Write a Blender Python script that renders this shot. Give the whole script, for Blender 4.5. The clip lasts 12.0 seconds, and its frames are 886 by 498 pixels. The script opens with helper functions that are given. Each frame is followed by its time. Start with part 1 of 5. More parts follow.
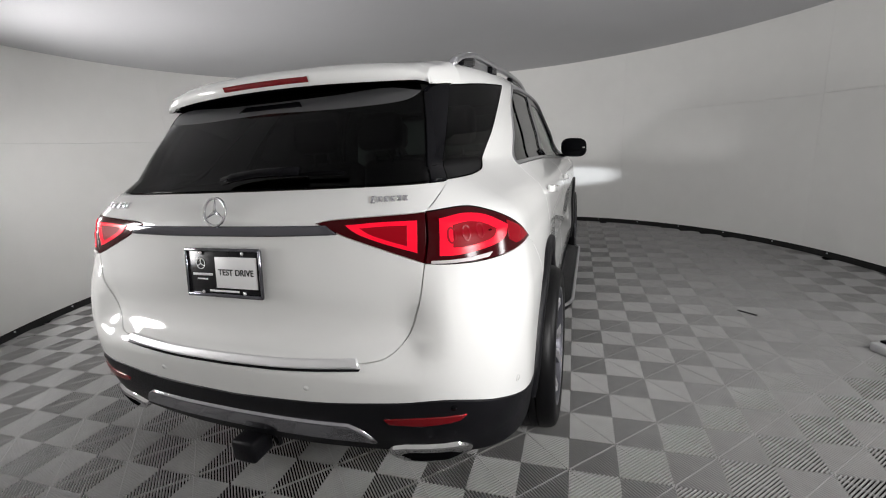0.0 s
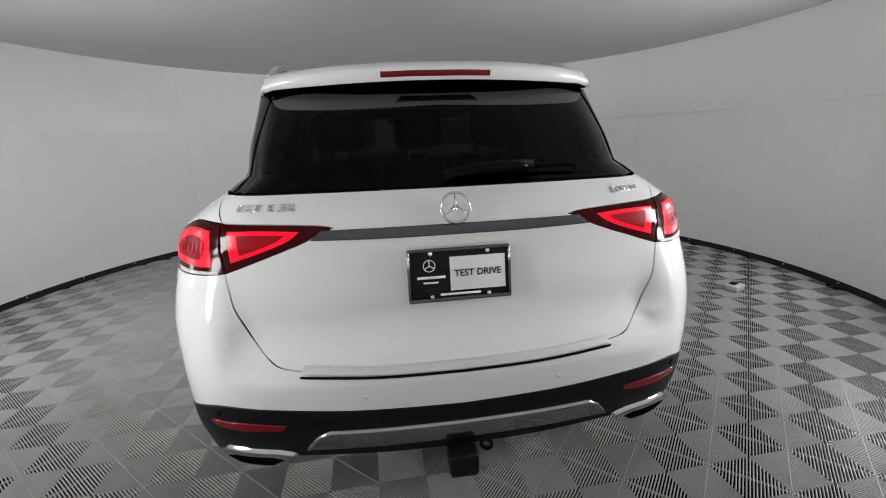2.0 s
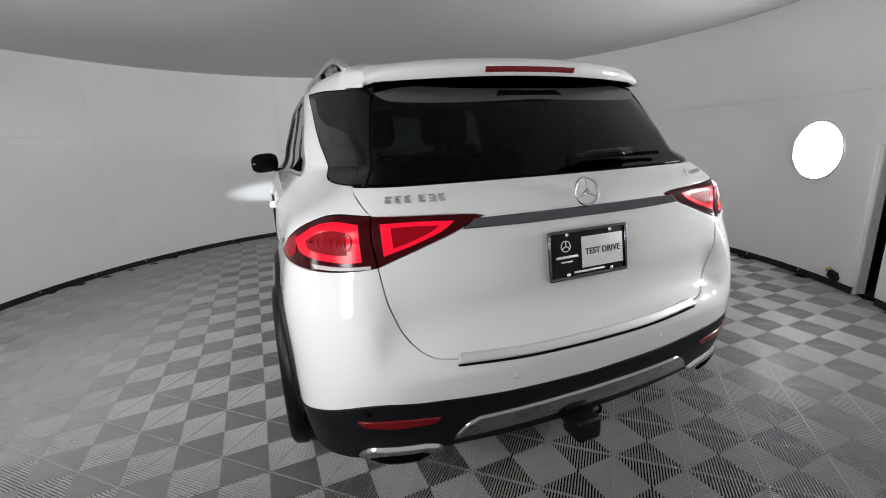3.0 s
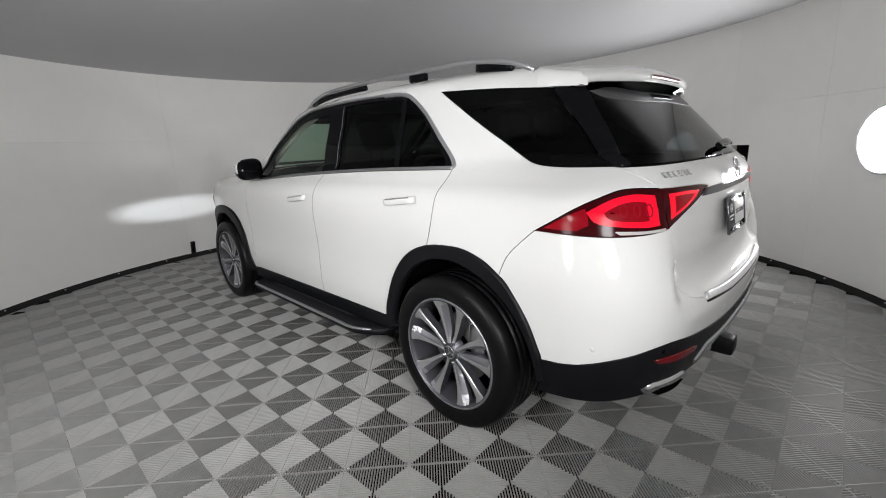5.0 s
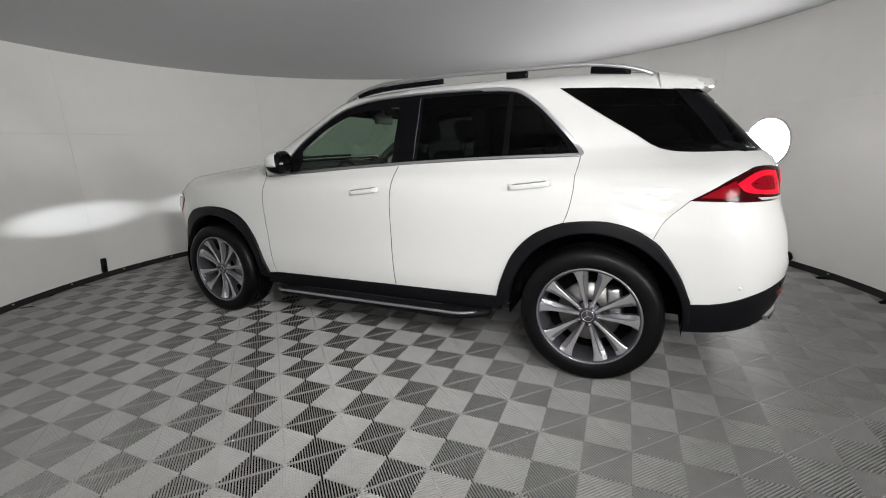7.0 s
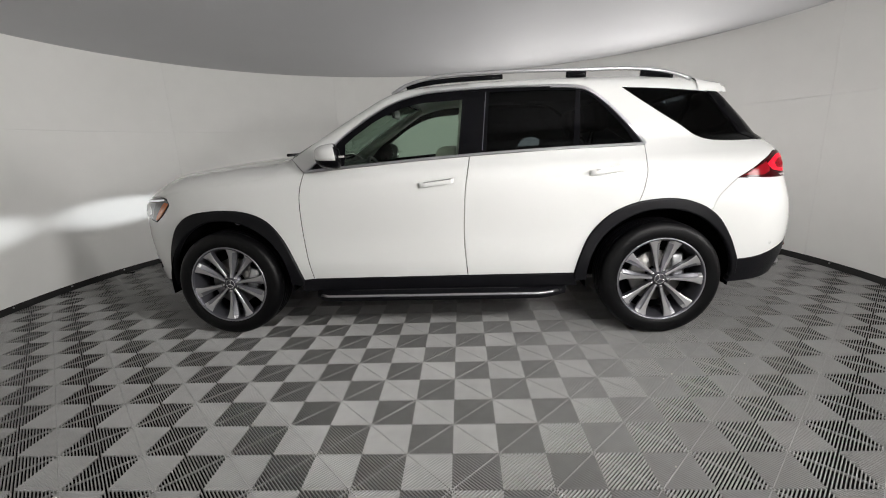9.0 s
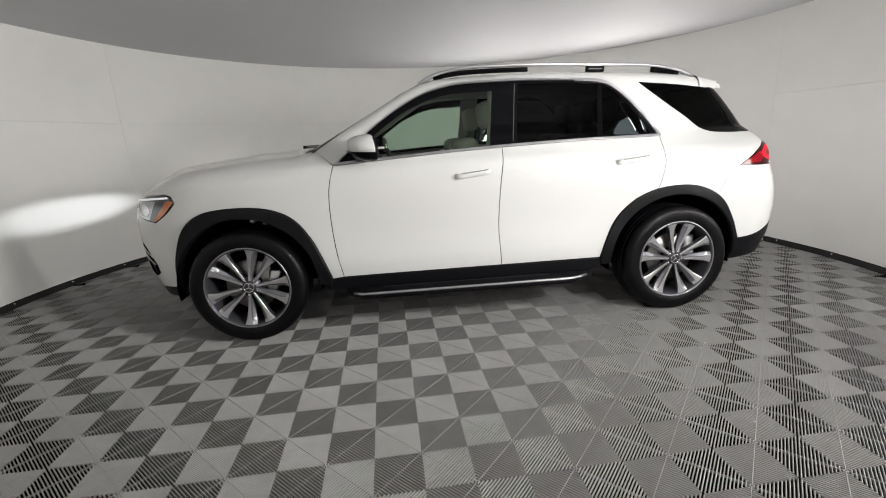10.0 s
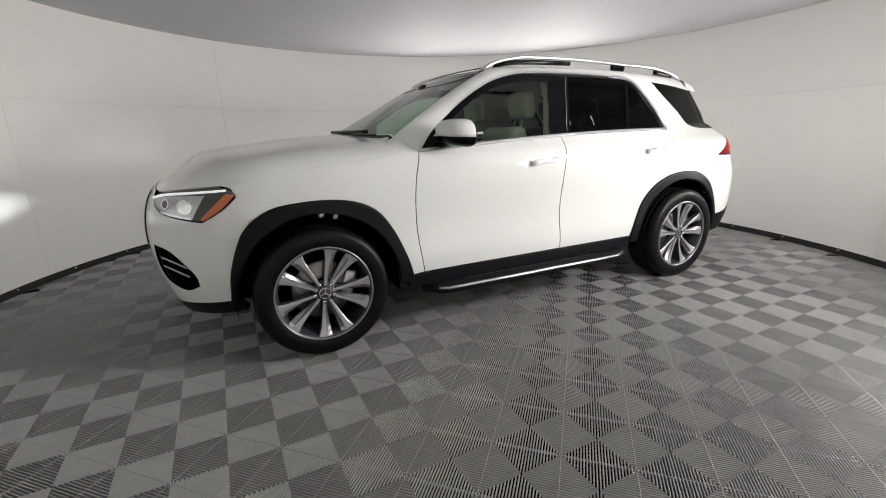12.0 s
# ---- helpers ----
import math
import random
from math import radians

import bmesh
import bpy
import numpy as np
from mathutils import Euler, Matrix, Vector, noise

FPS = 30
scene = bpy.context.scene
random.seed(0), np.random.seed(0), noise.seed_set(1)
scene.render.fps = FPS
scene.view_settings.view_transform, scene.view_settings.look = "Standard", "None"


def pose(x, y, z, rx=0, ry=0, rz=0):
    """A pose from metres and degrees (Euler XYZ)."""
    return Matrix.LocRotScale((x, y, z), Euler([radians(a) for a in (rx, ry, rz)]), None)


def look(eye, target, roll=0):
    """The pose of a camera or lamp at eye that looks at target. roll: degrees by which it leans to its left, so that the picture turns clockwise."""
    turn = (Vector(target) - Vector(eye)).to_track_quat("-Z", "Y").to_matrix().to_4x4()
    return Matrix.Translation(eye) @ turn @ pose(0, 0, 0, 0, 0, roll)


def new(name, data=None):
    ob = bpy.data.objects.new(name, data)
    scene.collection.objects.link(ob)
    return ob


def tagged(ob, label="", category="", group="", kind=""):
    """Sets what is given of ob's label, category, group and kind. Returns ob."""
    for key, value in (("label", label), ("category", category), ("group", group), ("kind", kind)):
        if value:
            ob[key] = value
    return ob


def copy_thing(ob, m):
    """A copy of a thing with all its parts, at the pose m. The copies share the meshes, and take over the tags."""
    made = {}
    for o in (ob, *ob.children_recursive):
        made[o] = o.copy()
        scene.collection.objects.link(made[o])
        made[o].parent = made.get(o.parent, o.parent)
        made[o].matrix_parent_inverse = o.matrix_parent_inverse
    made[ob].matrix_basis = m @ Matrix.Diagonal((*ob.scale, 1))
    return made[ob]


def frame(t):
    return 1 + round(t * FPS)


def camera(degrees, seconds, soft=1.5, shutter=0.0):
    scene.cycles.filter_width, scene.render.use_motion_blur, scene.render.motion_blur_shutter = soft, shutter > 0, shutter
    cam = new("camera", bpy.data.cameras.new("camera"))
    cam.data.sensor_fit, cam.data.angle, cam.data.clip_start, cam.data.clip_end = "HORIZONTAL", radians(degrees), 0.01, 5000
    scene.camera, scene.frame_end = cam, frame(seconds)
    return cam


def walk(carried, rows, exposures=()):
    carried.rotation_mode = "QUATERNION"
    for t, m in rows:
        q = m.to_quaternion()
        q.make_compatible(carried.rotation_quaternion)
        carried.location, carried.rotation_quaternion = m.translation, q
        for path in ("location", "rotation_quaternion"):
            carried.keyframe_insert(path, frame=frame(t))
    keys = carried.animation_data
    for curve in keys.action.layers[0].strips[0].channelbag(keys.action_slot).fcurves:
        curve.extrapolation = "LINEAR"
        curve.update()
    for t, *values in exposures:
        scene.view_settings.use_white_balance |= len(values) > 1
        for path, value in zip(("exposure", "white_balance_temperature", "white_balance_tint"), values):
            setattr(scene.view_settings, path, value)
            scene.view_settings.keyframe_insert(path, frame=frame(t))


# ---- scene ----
from mathutils.geometry import delaunay_2d_cdt

cam = camera(92.7, 12.0, soft=1.05)

PATH = [
    (0, (1.148, -3.442, 1.363), (0.49, -1.615, 0.883), -3.8),
    (0.5, (0.846, -3.53, 1.366), (0.377, -1.647, 0.883), -4.0),
    (1, (0.531, -3.588, 1.394), (0.278, -1.669, 0.89), -3.3),
    (1.5, (0.194, -3.618, 1.378), (0.17, -1.682, 0.878), -3.1),
    (2, (-0.207, -3.635, 1.394), (0.049, -1.715, 0.895), -2.2),
    (2.5, (-0.58, -3.586, 1.394), (-0.096, -1.712, 0.893), -2.5),
    (3, (-0.941, -3.513, 1.38), (-0.241, -1.706, 0.883), -2.8),
    (5, (-2.314, -2.834, 1.367), (-0.952, -1.45, 0.89), -3.1),
    (5.5, (-2.601, -2.589, 1.356), (-1.122, -1.33, 0.882), -2.8),
    (6, (-2.841, -2.34, 1.351), (-1.266, -1.205, 0.869), -2.8),
    (6.5, (-3.094, -2.038, 1.351), (-1.418, -1.055, 0.878), -2.4),
    (7, (-3.304, -1.723, 1.336), (-1.549, -0.89, 0.861), -2.3),
    (7.5, (-3.48, -1.383, 1.322), (-1.651, -0.724, 0.852), -2.0),
    (9.5, (-3.775, 0.061, 1.297), (-1.836, 0.062, 0.805), -2.6),
    (10, (-3.753, 0.431, 1.301), (-1.827, 0.259, 0.793), -2.5),
    (10.5, (-3.705, 0.781, 1.291), (-1.797, 0.45, 0.789), -2.5),
    (11, (-3.62, 1.162, 1.298), (-1.758, 0.649, 0.78), -1.9),
    (11.5, (-3.48, 1.531, 1.293), (-1.672, 0.864, 0.757), -1.5),
    (12, (-3.316, 1.852, 1.277), (-1.574, 1.031, 0.737), -1.1),
]
LIGHT = ((0.0, -0.02, 6450, 11), (1.5, 0.00, 6320, 11), (3.0, -0.03, 6300, 11), (5.5, -0.16, 6420, 10), (7.5, -0.04, 6500, 10), (9.5, 0.17, 6600, 10), (12.0, 0.38, 6650, 10))   # seconds, stops, white balance
walk(cam, [(t, look(eye, target, roll)) for t, eye, target, roll in PATH], LIGHT)


# ---- light ----
world = bpy.data.worlds.new("world")
scene.world = world
world.use_nodes = True
world.node_tree.nodes["Background"].inputs[0].default_value = (0.9, 0.95, 1.0, 1)
world.node_tree.nodes["Background"].inputs[1].default_value = 0.02
scene.view_settings.exposure = 0.0

CX, CY, RADIUS, CEILING = -0.034, 0.103, 3.80, 2.44   # the round booth
FILL_AZ, FILL_HEIGHT, FILL_POWER, FILL_AIM = 234.0, 1.74, 4.8, (-1.05, 1.8, 0.5)   # an added lamp on a wall arm, out of view, brightening the car's front
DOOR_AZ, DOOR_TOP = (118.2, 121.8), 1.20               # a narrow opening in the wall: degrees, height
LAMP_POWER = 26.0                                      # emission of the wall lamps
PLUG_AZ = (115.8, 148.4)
LAMP_AZ = ((110.0, 1.14, 1.9), (142.1, 1.235, 2.6), (212, 1.235, 1.6), (240, 1.235, 0.6))   # degrees clockwise from the car's heading, height, strength; the last two are unseen fill, added

for sx in (-1, 1):
    spot = new("headlight_beam", bpy.data.lights.new("headlight_beam", "SPOT"))
    spot.data.energy, spot.data.spot_size, spot.data.spot_blend, spot.data.shadow_soft_size = 52, radians(68), 0.75, 0.02
    spot.data.color = (0.92, 0.96, 1.0)
    spot.matrix_world = look((0.72 * sx, 2.32, 0.90), (0.86 * sx, 3.9, 0.715)) @ Matrix.Diagonal((1, 0.19, 1, 1))


# ---- materials ----
def material(name, color=(0.5, 0.5, 0.5), rough=0.5, metal=0.0, coat=0.0, grain=0.0, scale=40.0, bump=0.0, bump_scale=200.0, spread=0.0, glow=None, power=0.0, spec=0.5):
    """A surface with soft stains (grain), fine relief (bump) and a little change from piece to piece (spread)."""
    mat = bpy.data.materials.new(name)
    mat.use_nodes = True
    n, l = mat.node_tree.nodes, mat.node_tree.links
    b = n["Principled BSDF"]
    b.inputs["Base Color"].default_value = (*color, 1)
    b.inputs["Roughness"].default_value, b.inputs["Metallic"].default_value = rough, metal
    b.inputs["Specular IOR Level"].default_value = spec
    b.inputs["Coat Weight"].default_value, b.inputs["Coat Roughness"].default_value = coat, 0.025
    if glow:
        b.inputs["Emission Color"].default_value, b.inputs["Emission Strength"].default_value = (*glow, 1), power
    geo = n.new("ShaderNodeTexCoord")
    if grain or spread:
        total = None
        for sc, amount in ((scale, 0.5), (scale * 0.13, 0.5)):
            tex = n.new("ShaderNodeTexNoise")
            tex.inputs["Scale"].default_value, tex.inputs["Detail"].default_value = sc, 6
            l.new(geo.outputs["Object"], tex.inputs["Vector"])
            if total is None:
                total = tex.outputs["Fac"]
            else:
                mix = n.new("ShaderNodeMath")
                mix.operation = "ADD"
                l.new(total, mix.inputs[0]), l.new(tex.outputs["Fac"], mix.inputs[1])
                total = mix.outputs[0]
        amp = n.new("ShaderNodeMath")
        amp.operation = "MULTIPLY_ADD"
        l.new(total, amp.inputs[0])
        amp.inputs[1].default_value, amp.inputs[2].default_value = grain, 1 - grain
        value = amp.outputs[0]
        if spread:
            info = n.new("ShaderNodeObjectInfo")
            more = n.new("ShaderNodeMath")
            more.operation = "MULTIPLY_ADD"
            l.new(info.outputs["Random"], more.inputs[0])
            more.inputs[1].default_value, more.inputs[2].default_value = spread, -spread / 2
            plus = n.new("ShaderNodeMath")
            plus.operation = "ADD"
            l.new(value, plus.inputs[0]), l.new(more.outputs[0], plus.inputs[1])
            value = plus.outputs[0]
        tint = n.new("ShaderNodeMix")
        tint.data_type, tint.blend_type = "RGBA", "MULTIPLY"
        tint.inputs[0].default_value = 1
        tint.inputs[6].default_value = (*color, 1)
        l.new(value, tint.inputs[7])
        l.new(tint.outputs[2], b.inputs["Base Color"])
        ro = n.new("ShaderNodeMath")
        ro.operation = "MULTIPLY"
        ro.inputs[1].default_value = rough
        l.new(value, ro.inputs[0])
        l.new(ro.outputs[0], b.inputs["Roughness"])
    if bump:
        tex = n.new("ShaderNodeTexNoise")
        tex.inputs["Scale"].default_value, tex.inputs["Detail"].default_value = bump_scale, 3
        l.new(geo.outputs["Object"], tex.inputs["Vector"])
        bp = n.new("ShaderNodeBump")
        bp.inputs["Strength"].default_value, bp.inputs["Distance"].default_value = bump, 0.002
        l.new(tex.outputs["Fac"], bp.inputs["Height"])
        l.new(bp.outputs[0], b.inputs["Normal"])
    return mat


def glass(name, tint, mirror=0.04):
    """A thin pane: it lets light straight through with a tint, and mirrors more at a slant."""
    mat = bpy.data.materials.new(name)
    mat.use_nodes = True
    n, l = mat.node_tree.nodes, mat.node_tree.links
    n.remove(n["Principled BSDF"])
    tr, gl, lw, mx = n.new("ShaderNodeBsdfTransparent"), n.new("ShaderNodeBsdfGlossy"), n.new("ShaderNodeLayerWeight"), n.new("ShaderNodeMixShader")
    tr.inputs[0].default_value = (*tint, 1)
    gl.inputs["Roughness"].default_value = 0.0
    lw.inputs["Blend"].default_value = 0.5
    power, add = n.new("ShaderNodeMath"), n.new("ShaderNodeMath")
    power.operation, add.operation = "POWER", "MULTIPLY_ADD"
    power.inputs[1].default_value, add.inputs[1].default_value, add.inputs[2].default_value = 5.0, 1 - mirror, mirror
    l.new(lw.outputs["Facing"], power.inputs[0]), l.new(power.outputs[0], add.inputs[0]), l.new(add.outputs[0], mx.inputs[0])
    l.new(tr.outputs[0], mx.inputs[1]), l.new(gl.outputs[0], mx.inputs[2])
    l.new(mx.outputs[0], n["Material Output"].inputs[0])
    return mat


M_PAINT = material("white_paint", (0.74, 0.745, 0.73), 0.5, spec=0.25, coat=1.0, grain=0.012, scale=9, bump=0.012, bump_scale=900)
M_CLAD = material("black_plastic", (0.005, 0.005, 0.0065), 0.44, spec=0.20, grain=0.12, scale=30, bump=0.25, bump_scale=700)
M_GLOSS = material("gloss_black", (0.004, 0.004, 0.005), 0.05, spec=0.08)
M_DARK = material("dark_void", (0.004, 0.004, 0.0045), 0.9, spec=0.0, grain=0.2)
M_CHROME = material("chrome", (0.78, 0.78, 0.80), 0.09, 1.0, grain=0.03, scale=20)
M_SATIN = material("satin_aluminium", (0.62, 0.62, 0.64), 0.30, 1.0, grain=0.05, scale=25)
M_MACH = material("machined_alloy", (0.62, 0.615, 0.63), 0.36, 0.85, grain=0.06, scale=60, bump=0.05, bump_scale=600)
M_ALLOYDARK = material("grey_alloy", (0.10, 0.10, 0.115), 0.40, 0.6, grain=0.08, scale=50)
M_TYRE = material("tyre_rubber", (0.0035, 0.0035, 0.004), 0.42, spec=0.20, grain=0.2, scale=35, bump=0.2, bump_scale=300)
M_DISC = material("brake_steel", (0.35, 0.34, 0.33), 0.35, 0.9, grain=0.15, scale=80)
M_WALL = material("white_wall_board", (0.87, 0.865, 0.84), 0.55, grain=0.06, scale=5, bump=0.06, bump_scale=60, spread=0.03)
M_CEIL = material("ceiling_fabric", (0.56, 0.56, 0.575), 0.75, grain=0.05, scale=2.2, bump=0.05, bump_scale=40)
M_BASE = material("black_base_gap", (0.012, 0.012, 0.012), 0.8, grain=0.2)
M_RIB = material("grey_floor_tile", (0.31, 0.309, 0.303), 0.40, spec=0.5, grain=0.26, scale=14, bump=0.08, bump_scale=260, spread=0.10)
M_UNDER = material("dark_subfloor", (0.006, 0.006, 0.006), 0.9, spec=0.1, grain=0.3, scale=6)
M_LENS = material("red_lamp_lens", (0.026, 0.0006, 0.0016), 0.12, spec=0.16, coat=0.0, glow=(1.0, 0.004, 0.02), power=0.012)
M_TIP = material("red_lamp_tip", (0.10, 0.002, 0.006), 0.14, spec=0.14, coat=0.0, glow=(1.0, 0.004, 0.02), power=0.20, grain=0.3, scale=40)
M_CELL = material("red_lamp_cell", (0.15, 0.003, 0.01), 0.3, spec=0.1, glow=(1.0, 0.006, 0.02), power=0.15)
M_SKID = material("skid_chrome", (0.50, 0.50, 0.54), 0.10, 1.0, grain=0.05, scale=20)
# Chrome whose colour holds the dark reflection of an opening behind the viewer.
M_BARCHROME = material("chrome_with_dark_reflection", (0.15, 0.15, 0.17), 0.07, 1.0, grain=0.05, scale=20)
M_SPOKE = material("spoke_grey", (0.31, 0.31, 0.335), 0.34, 0.75, grain=0.08, scale=50)
M_HOUSING = material("headlamp_housing", (0.018, 0.018, 0.021), 0.12, spec=0.5, coat=1.0, grain=0.15, scale=30)
M_PASSAGE = material("passage_unlit_dark", (0.045, 0.045, 0.043), 0.8, grain=0.3, scale=6)
M_BAND = material("grey_glass_band", (0.055, 0.055, 0.058), 0.35, grain=0.1, scale=20)
M_BRASS = material("yellow_brass", (0.45, 0.33, 0.10), 0.35, 0.7, grain=0.15, scale=80)
M_GUIDE = material("red_light_guide", (0.4, 0.003, 0.012), 0.25, spec=0.2, glow=(1.0, 0.003, 0.030), power=0.72, grain=0.15, scale=70)
M_REDIN = material("lit_red_reflector", (0.08, 0.001, 0.004), 0.4, spec=0.08, glow=(1.0, 0.004, 0.02), power=0.20, grain=0.4, scale=90)
M_REFLECT = material("red_reflector", (0.15, 0.003, 0.006), 0.22, spec=0.3, coat=0.3, grain=0.2, scale=200)
M_CLEAR = material("clear_lamp_strip", (0.55, 0.52, 0.52), 0.4, spec=0.2, grain=0.2, scale=120)
M_AMBER = material("amber_reflector", (0.55, 0.13, 0.03), 0.2, coat=1.0, grain=0.15, scale=150)
M_PROJ = material("lit_projector", (0.6, 0.6, 0.62), 0.15, 0.4, coat=1.0, glow=(0.9, 0.95, 1.0), power=0.12, grain=0.3, scale=50)
M_STRIP = material("bright_strip", (0.74, 0.74, 0.75), 0.38, 0.55, grain=0.06, scale=30)
M_HEADIN = material("headlamp_inside", (0.40, 0.41, 0.43), 0.22, 0.8, coat=1.0, grain=0.2, scale=40)
M_DRL = material("lit_headlamp_strip", (0.9, 0.9, 0.9), 0.3, glow=(0.9, 0.95, 1.0), power=0.35)
M_LAMPS = {k: material("lit_wall_and_fill_lamp", (0.9, 0.9, 0.9), 0.4, glow=(1.0, 0.985, 0.97), power=LAMP_POWER * k) for k in sorted({lamp[2] for lamp in LAMP_AZ} | {FILL_POWER})}
M_PLATE_B = material("plate_black", (0.007, 0.007, 0.009), 0.22, spec=0.2, grain=0.1)
M_PLATE_W = material("plate_white", (0.78, 0.78, 0.78), 0.4, grain=0.03)
M_SEAT = material("pale_seat_leather", (0.66, 0.63, 0.57), 0.5, grain=0.08, scale=20, bump=0.2, bump_scale=250)
M_TRIM = material("beige_trim", (0.50, 0.48, 0.44), 0.6, grain=0.06, scale=25, bump=0.15, bump_scale=300)
M_DASH = material("dark_dashboard", (0.03, 0.03, 0.033), 0.55, grain=0.15, scale=30, bump=0.2, bump_scale=300)
M_LINER = material("pale_headliner", (0.66, 0.65, 0.62), 0.8, grain=0.05)
M_BOX = material("grey_metal_box", (0.55, 0.55, 0.56), 0.4, 0.5, grain=0.1, scale=60)
M_CRUMB = material("pale_debris", (0.6, 0.58, 0.52), 0.7, grain=0.2)
M_INK = material("print_black", (0.01, 0.01, 0.01), 0.5, grain=0.05)
M_GLASS = glass("green_tinted_glass", (0.68, 0.80, 0.71), 0.022)
M_PRIVACY = glass("privacy_glass", (0.032, 0.036, 0.037), 0.010)
M_WIND = glass("windscreen_glass", (0.40, 0.50, 0.43), 0.02)


# ---- building tools ----
def part(name, bm, mat, parent=None, label="", smooth=True, normals=None):
    """Links a bmesh as one mesh object under a thing or a part."""
    me = bpy.data.meshes.new(name)
    bm.normal_update()
    bm.to_mesh(me)
    bm.free()
    me.materials.append(mat)
    for poly in me.polygons:
        poly.use_smooth = smooth
    if normals is not None:
        me.normals_split_custom_set_from_vertices(normals)
    ob = new(name, me)
    if parent:
        ob.parent = parent
    if label:
        tagged(ob, label)
    return ob


def holder(name, label="", category="", group="", kind=""):
    return tagged(new(name), label, category, group, kind)


def rbox(bm, size, at, bevel=0.01, turn=(0, 0, 0), segs=2):
    """A box with rounded edges."""
    start = set(bm.verts)
    bmesh.ops.create_cube(bm, size=1)
    vs = [v for v in bm.verts if v not in start]
    bmesh.ops.scale(bm, vec=size, verts=vs)
    es = list({e for v in vs for e in v.link_edges})
    if bevel > 0:
        bmesh.ops.bevel(bm, geom=es, offset=min(bevel, 0.48 * min(size)), segments=segs, affect="EDGES", profile=0.5, clamp_overlap=True)
    vs = [v for v in bm.verts if v not in start]
    bmesh.ops.transform(bm, matrix=pose(*at, *turn), verts=vs)
    return bm


def lathe(bm, profile, steps=64, axis="X", closed=False):
    """Turns a profile of (radius, height) round an axis."""
    rings = []
    for k in range(steps):
        a = 2 * math.pi * k / steps
        ring = []
        for r, h in profile:
            c, s = r * math.cos(a), r * math.sin(a)
            ring.append(bm.verts.new((h, c, s) if axis == "X" else (c, s, h)))
        rings.append(ring)
    n = len(profile)
    for k in range(steps):
        a, b = rings[k], rings[(k + 1) % steps]
        for i in range(n if closed else n - 1):
            j = (i + 1) % n
            bm.faces.new((a[i], a[j], b[j], b[i]) if axis != "X" else (a[i], b[i], b[j], a[j]))
    return bm


def sweep(bm, places, width, height, ups=None, cap=True, n=8):
    """A rounded bar along a line of places."""
    rings = []
    for i, p in enumerate(places):
        p = Vector(p)
        t = (Vector(places[min(i + 1, len(places) - 1)]) - Vector(places[max(i - 1, 0)])).normalized()
        up = Vector(ups[i]) if ups else Vector((0, 0, 1))
        s = t.cross(up).normalized()
        u = s.cross(t).normalized()
        ring = []
        for k in range(n):
            a = 2 * math.pi * k / n
            c, d = math.cos(a), math.sin(a)
            ring.append(bm.verts.new(p + s * (math.copysign(abs(c) ** 0.6, c) * width / 2) + u * (math.copysign(abs(d) ** 0.6, d) * height / 2)))
        rings.append(ring)
    for a, b in zip(rings, rings[1:]):
        for k in range(n):
            bm.faces.new((a[k], a[(k + 1) % n], b[(k + 1) % n], b[k]))
    if cap:
        bm.faces.new(rings[0][::-1]), bm.faces.new(rings[-1])
    return bm


# ---- the car's skin ----
def curve(*pairs):
    """A smooth function through (input, value) pairs, cubic between them, straight outside."""
    xs, ys = np.array(pairs, float).T
    d = np.diff(ys) / np.diff(xs)
    m = np.r_[d[0], (d[1:] * np.diff(xs)[:-1] + d[:-1] * np.diff(xs)[1:]) / (xs[2:] - xs[:-2]), d[-1]]

    def at(v):
        v = np.asarray(v, float)
        i = np.clip(np.searchsorted(xs, v) - 1, 0, len(xs) - 2)
        h = xs[i + 1] - xs[i]
        t = np.clip((v - xs[i]) / h, 0, 1)
        val = ((1 + 2 * t) * (1 - t) ** 2 * ys[i] + t * (1 - t) ** 2 * h * m[i] + t * t * (3 - 2 * t) * ys[i + 1] + t * t * (t - 1) * h * m[i + 1])
        return val + np.minimum(v - xs[0], 0) * m[0] + np.maximum(v - xs[-1], 0) * m[-1]

    return at


def smax(a, b, k):
    h = np.maximum(k - np.abs(a - b), 0)
    return np.maximum(a, b) + h * h / (4 * k)


half_width = curve((0.2, 0.90), (0.30, 0.92), (0.40, 0.937), (0.50, 0.946), (0.58, 0.942), (0.70, 0.935), (0.85, 0.942), (0.95, 0.950),
                   (1.03, 0.951), (1.10, 0.942), (1.16, 0.912), (1.20, 0.872), (1.25, 0.833), (1.40, 0.793), (1.55, 0.752), (1.66, 0.730),
                   (1.75, 0.70), (1.9, 0.63))
hood_line = curve((0.9, 1.268), (1.1, 1.264), (1.35, 1.256), (1.67, 1.228), (1.93, 1.196), (2.15, 1.166), (2.3, 1.138), (2.42, 1.085), (2.5, 1.01))
roof_line = curve((-2.3, 1.64), (-2.1, 1.67), (-1.8, 1.706), (-1.5, 1.727), (-1.0, 1.745), (-0.5, 1.750), (0.0, 1.738), (0.3, 1.712), (0.6, 1.675))
rear_line = curve((0.2, -2.36), (0.40, -2.42), (0.5, -2.455), (0.6, -2.472), (0.69, -2.482), (0.80, -2.474), (0.90, -2.452), (1.00, -2.420),
                  (1.07, -2.400), (1.17, -2.392), (1.22, -2.366), (1.26, -2.325), (1.40, -2.195), (1.60, -2.005), (1.75, -1.86), (1.9, -1.71))
recess = curve((0.69, 0.0), (0.73, 0.02), (0.77, 0.055), (0.82, 0.068), (0.95, 0.034), (1.07, 0.006), (1.15, 0.0))
front_line = curve((0.2, 2.27), (0.35, 2.34), (0.5, 2.39), (0.7, 2.415), (0.85, 2.41), (1.0, 2.375), (1.08, 2.32))


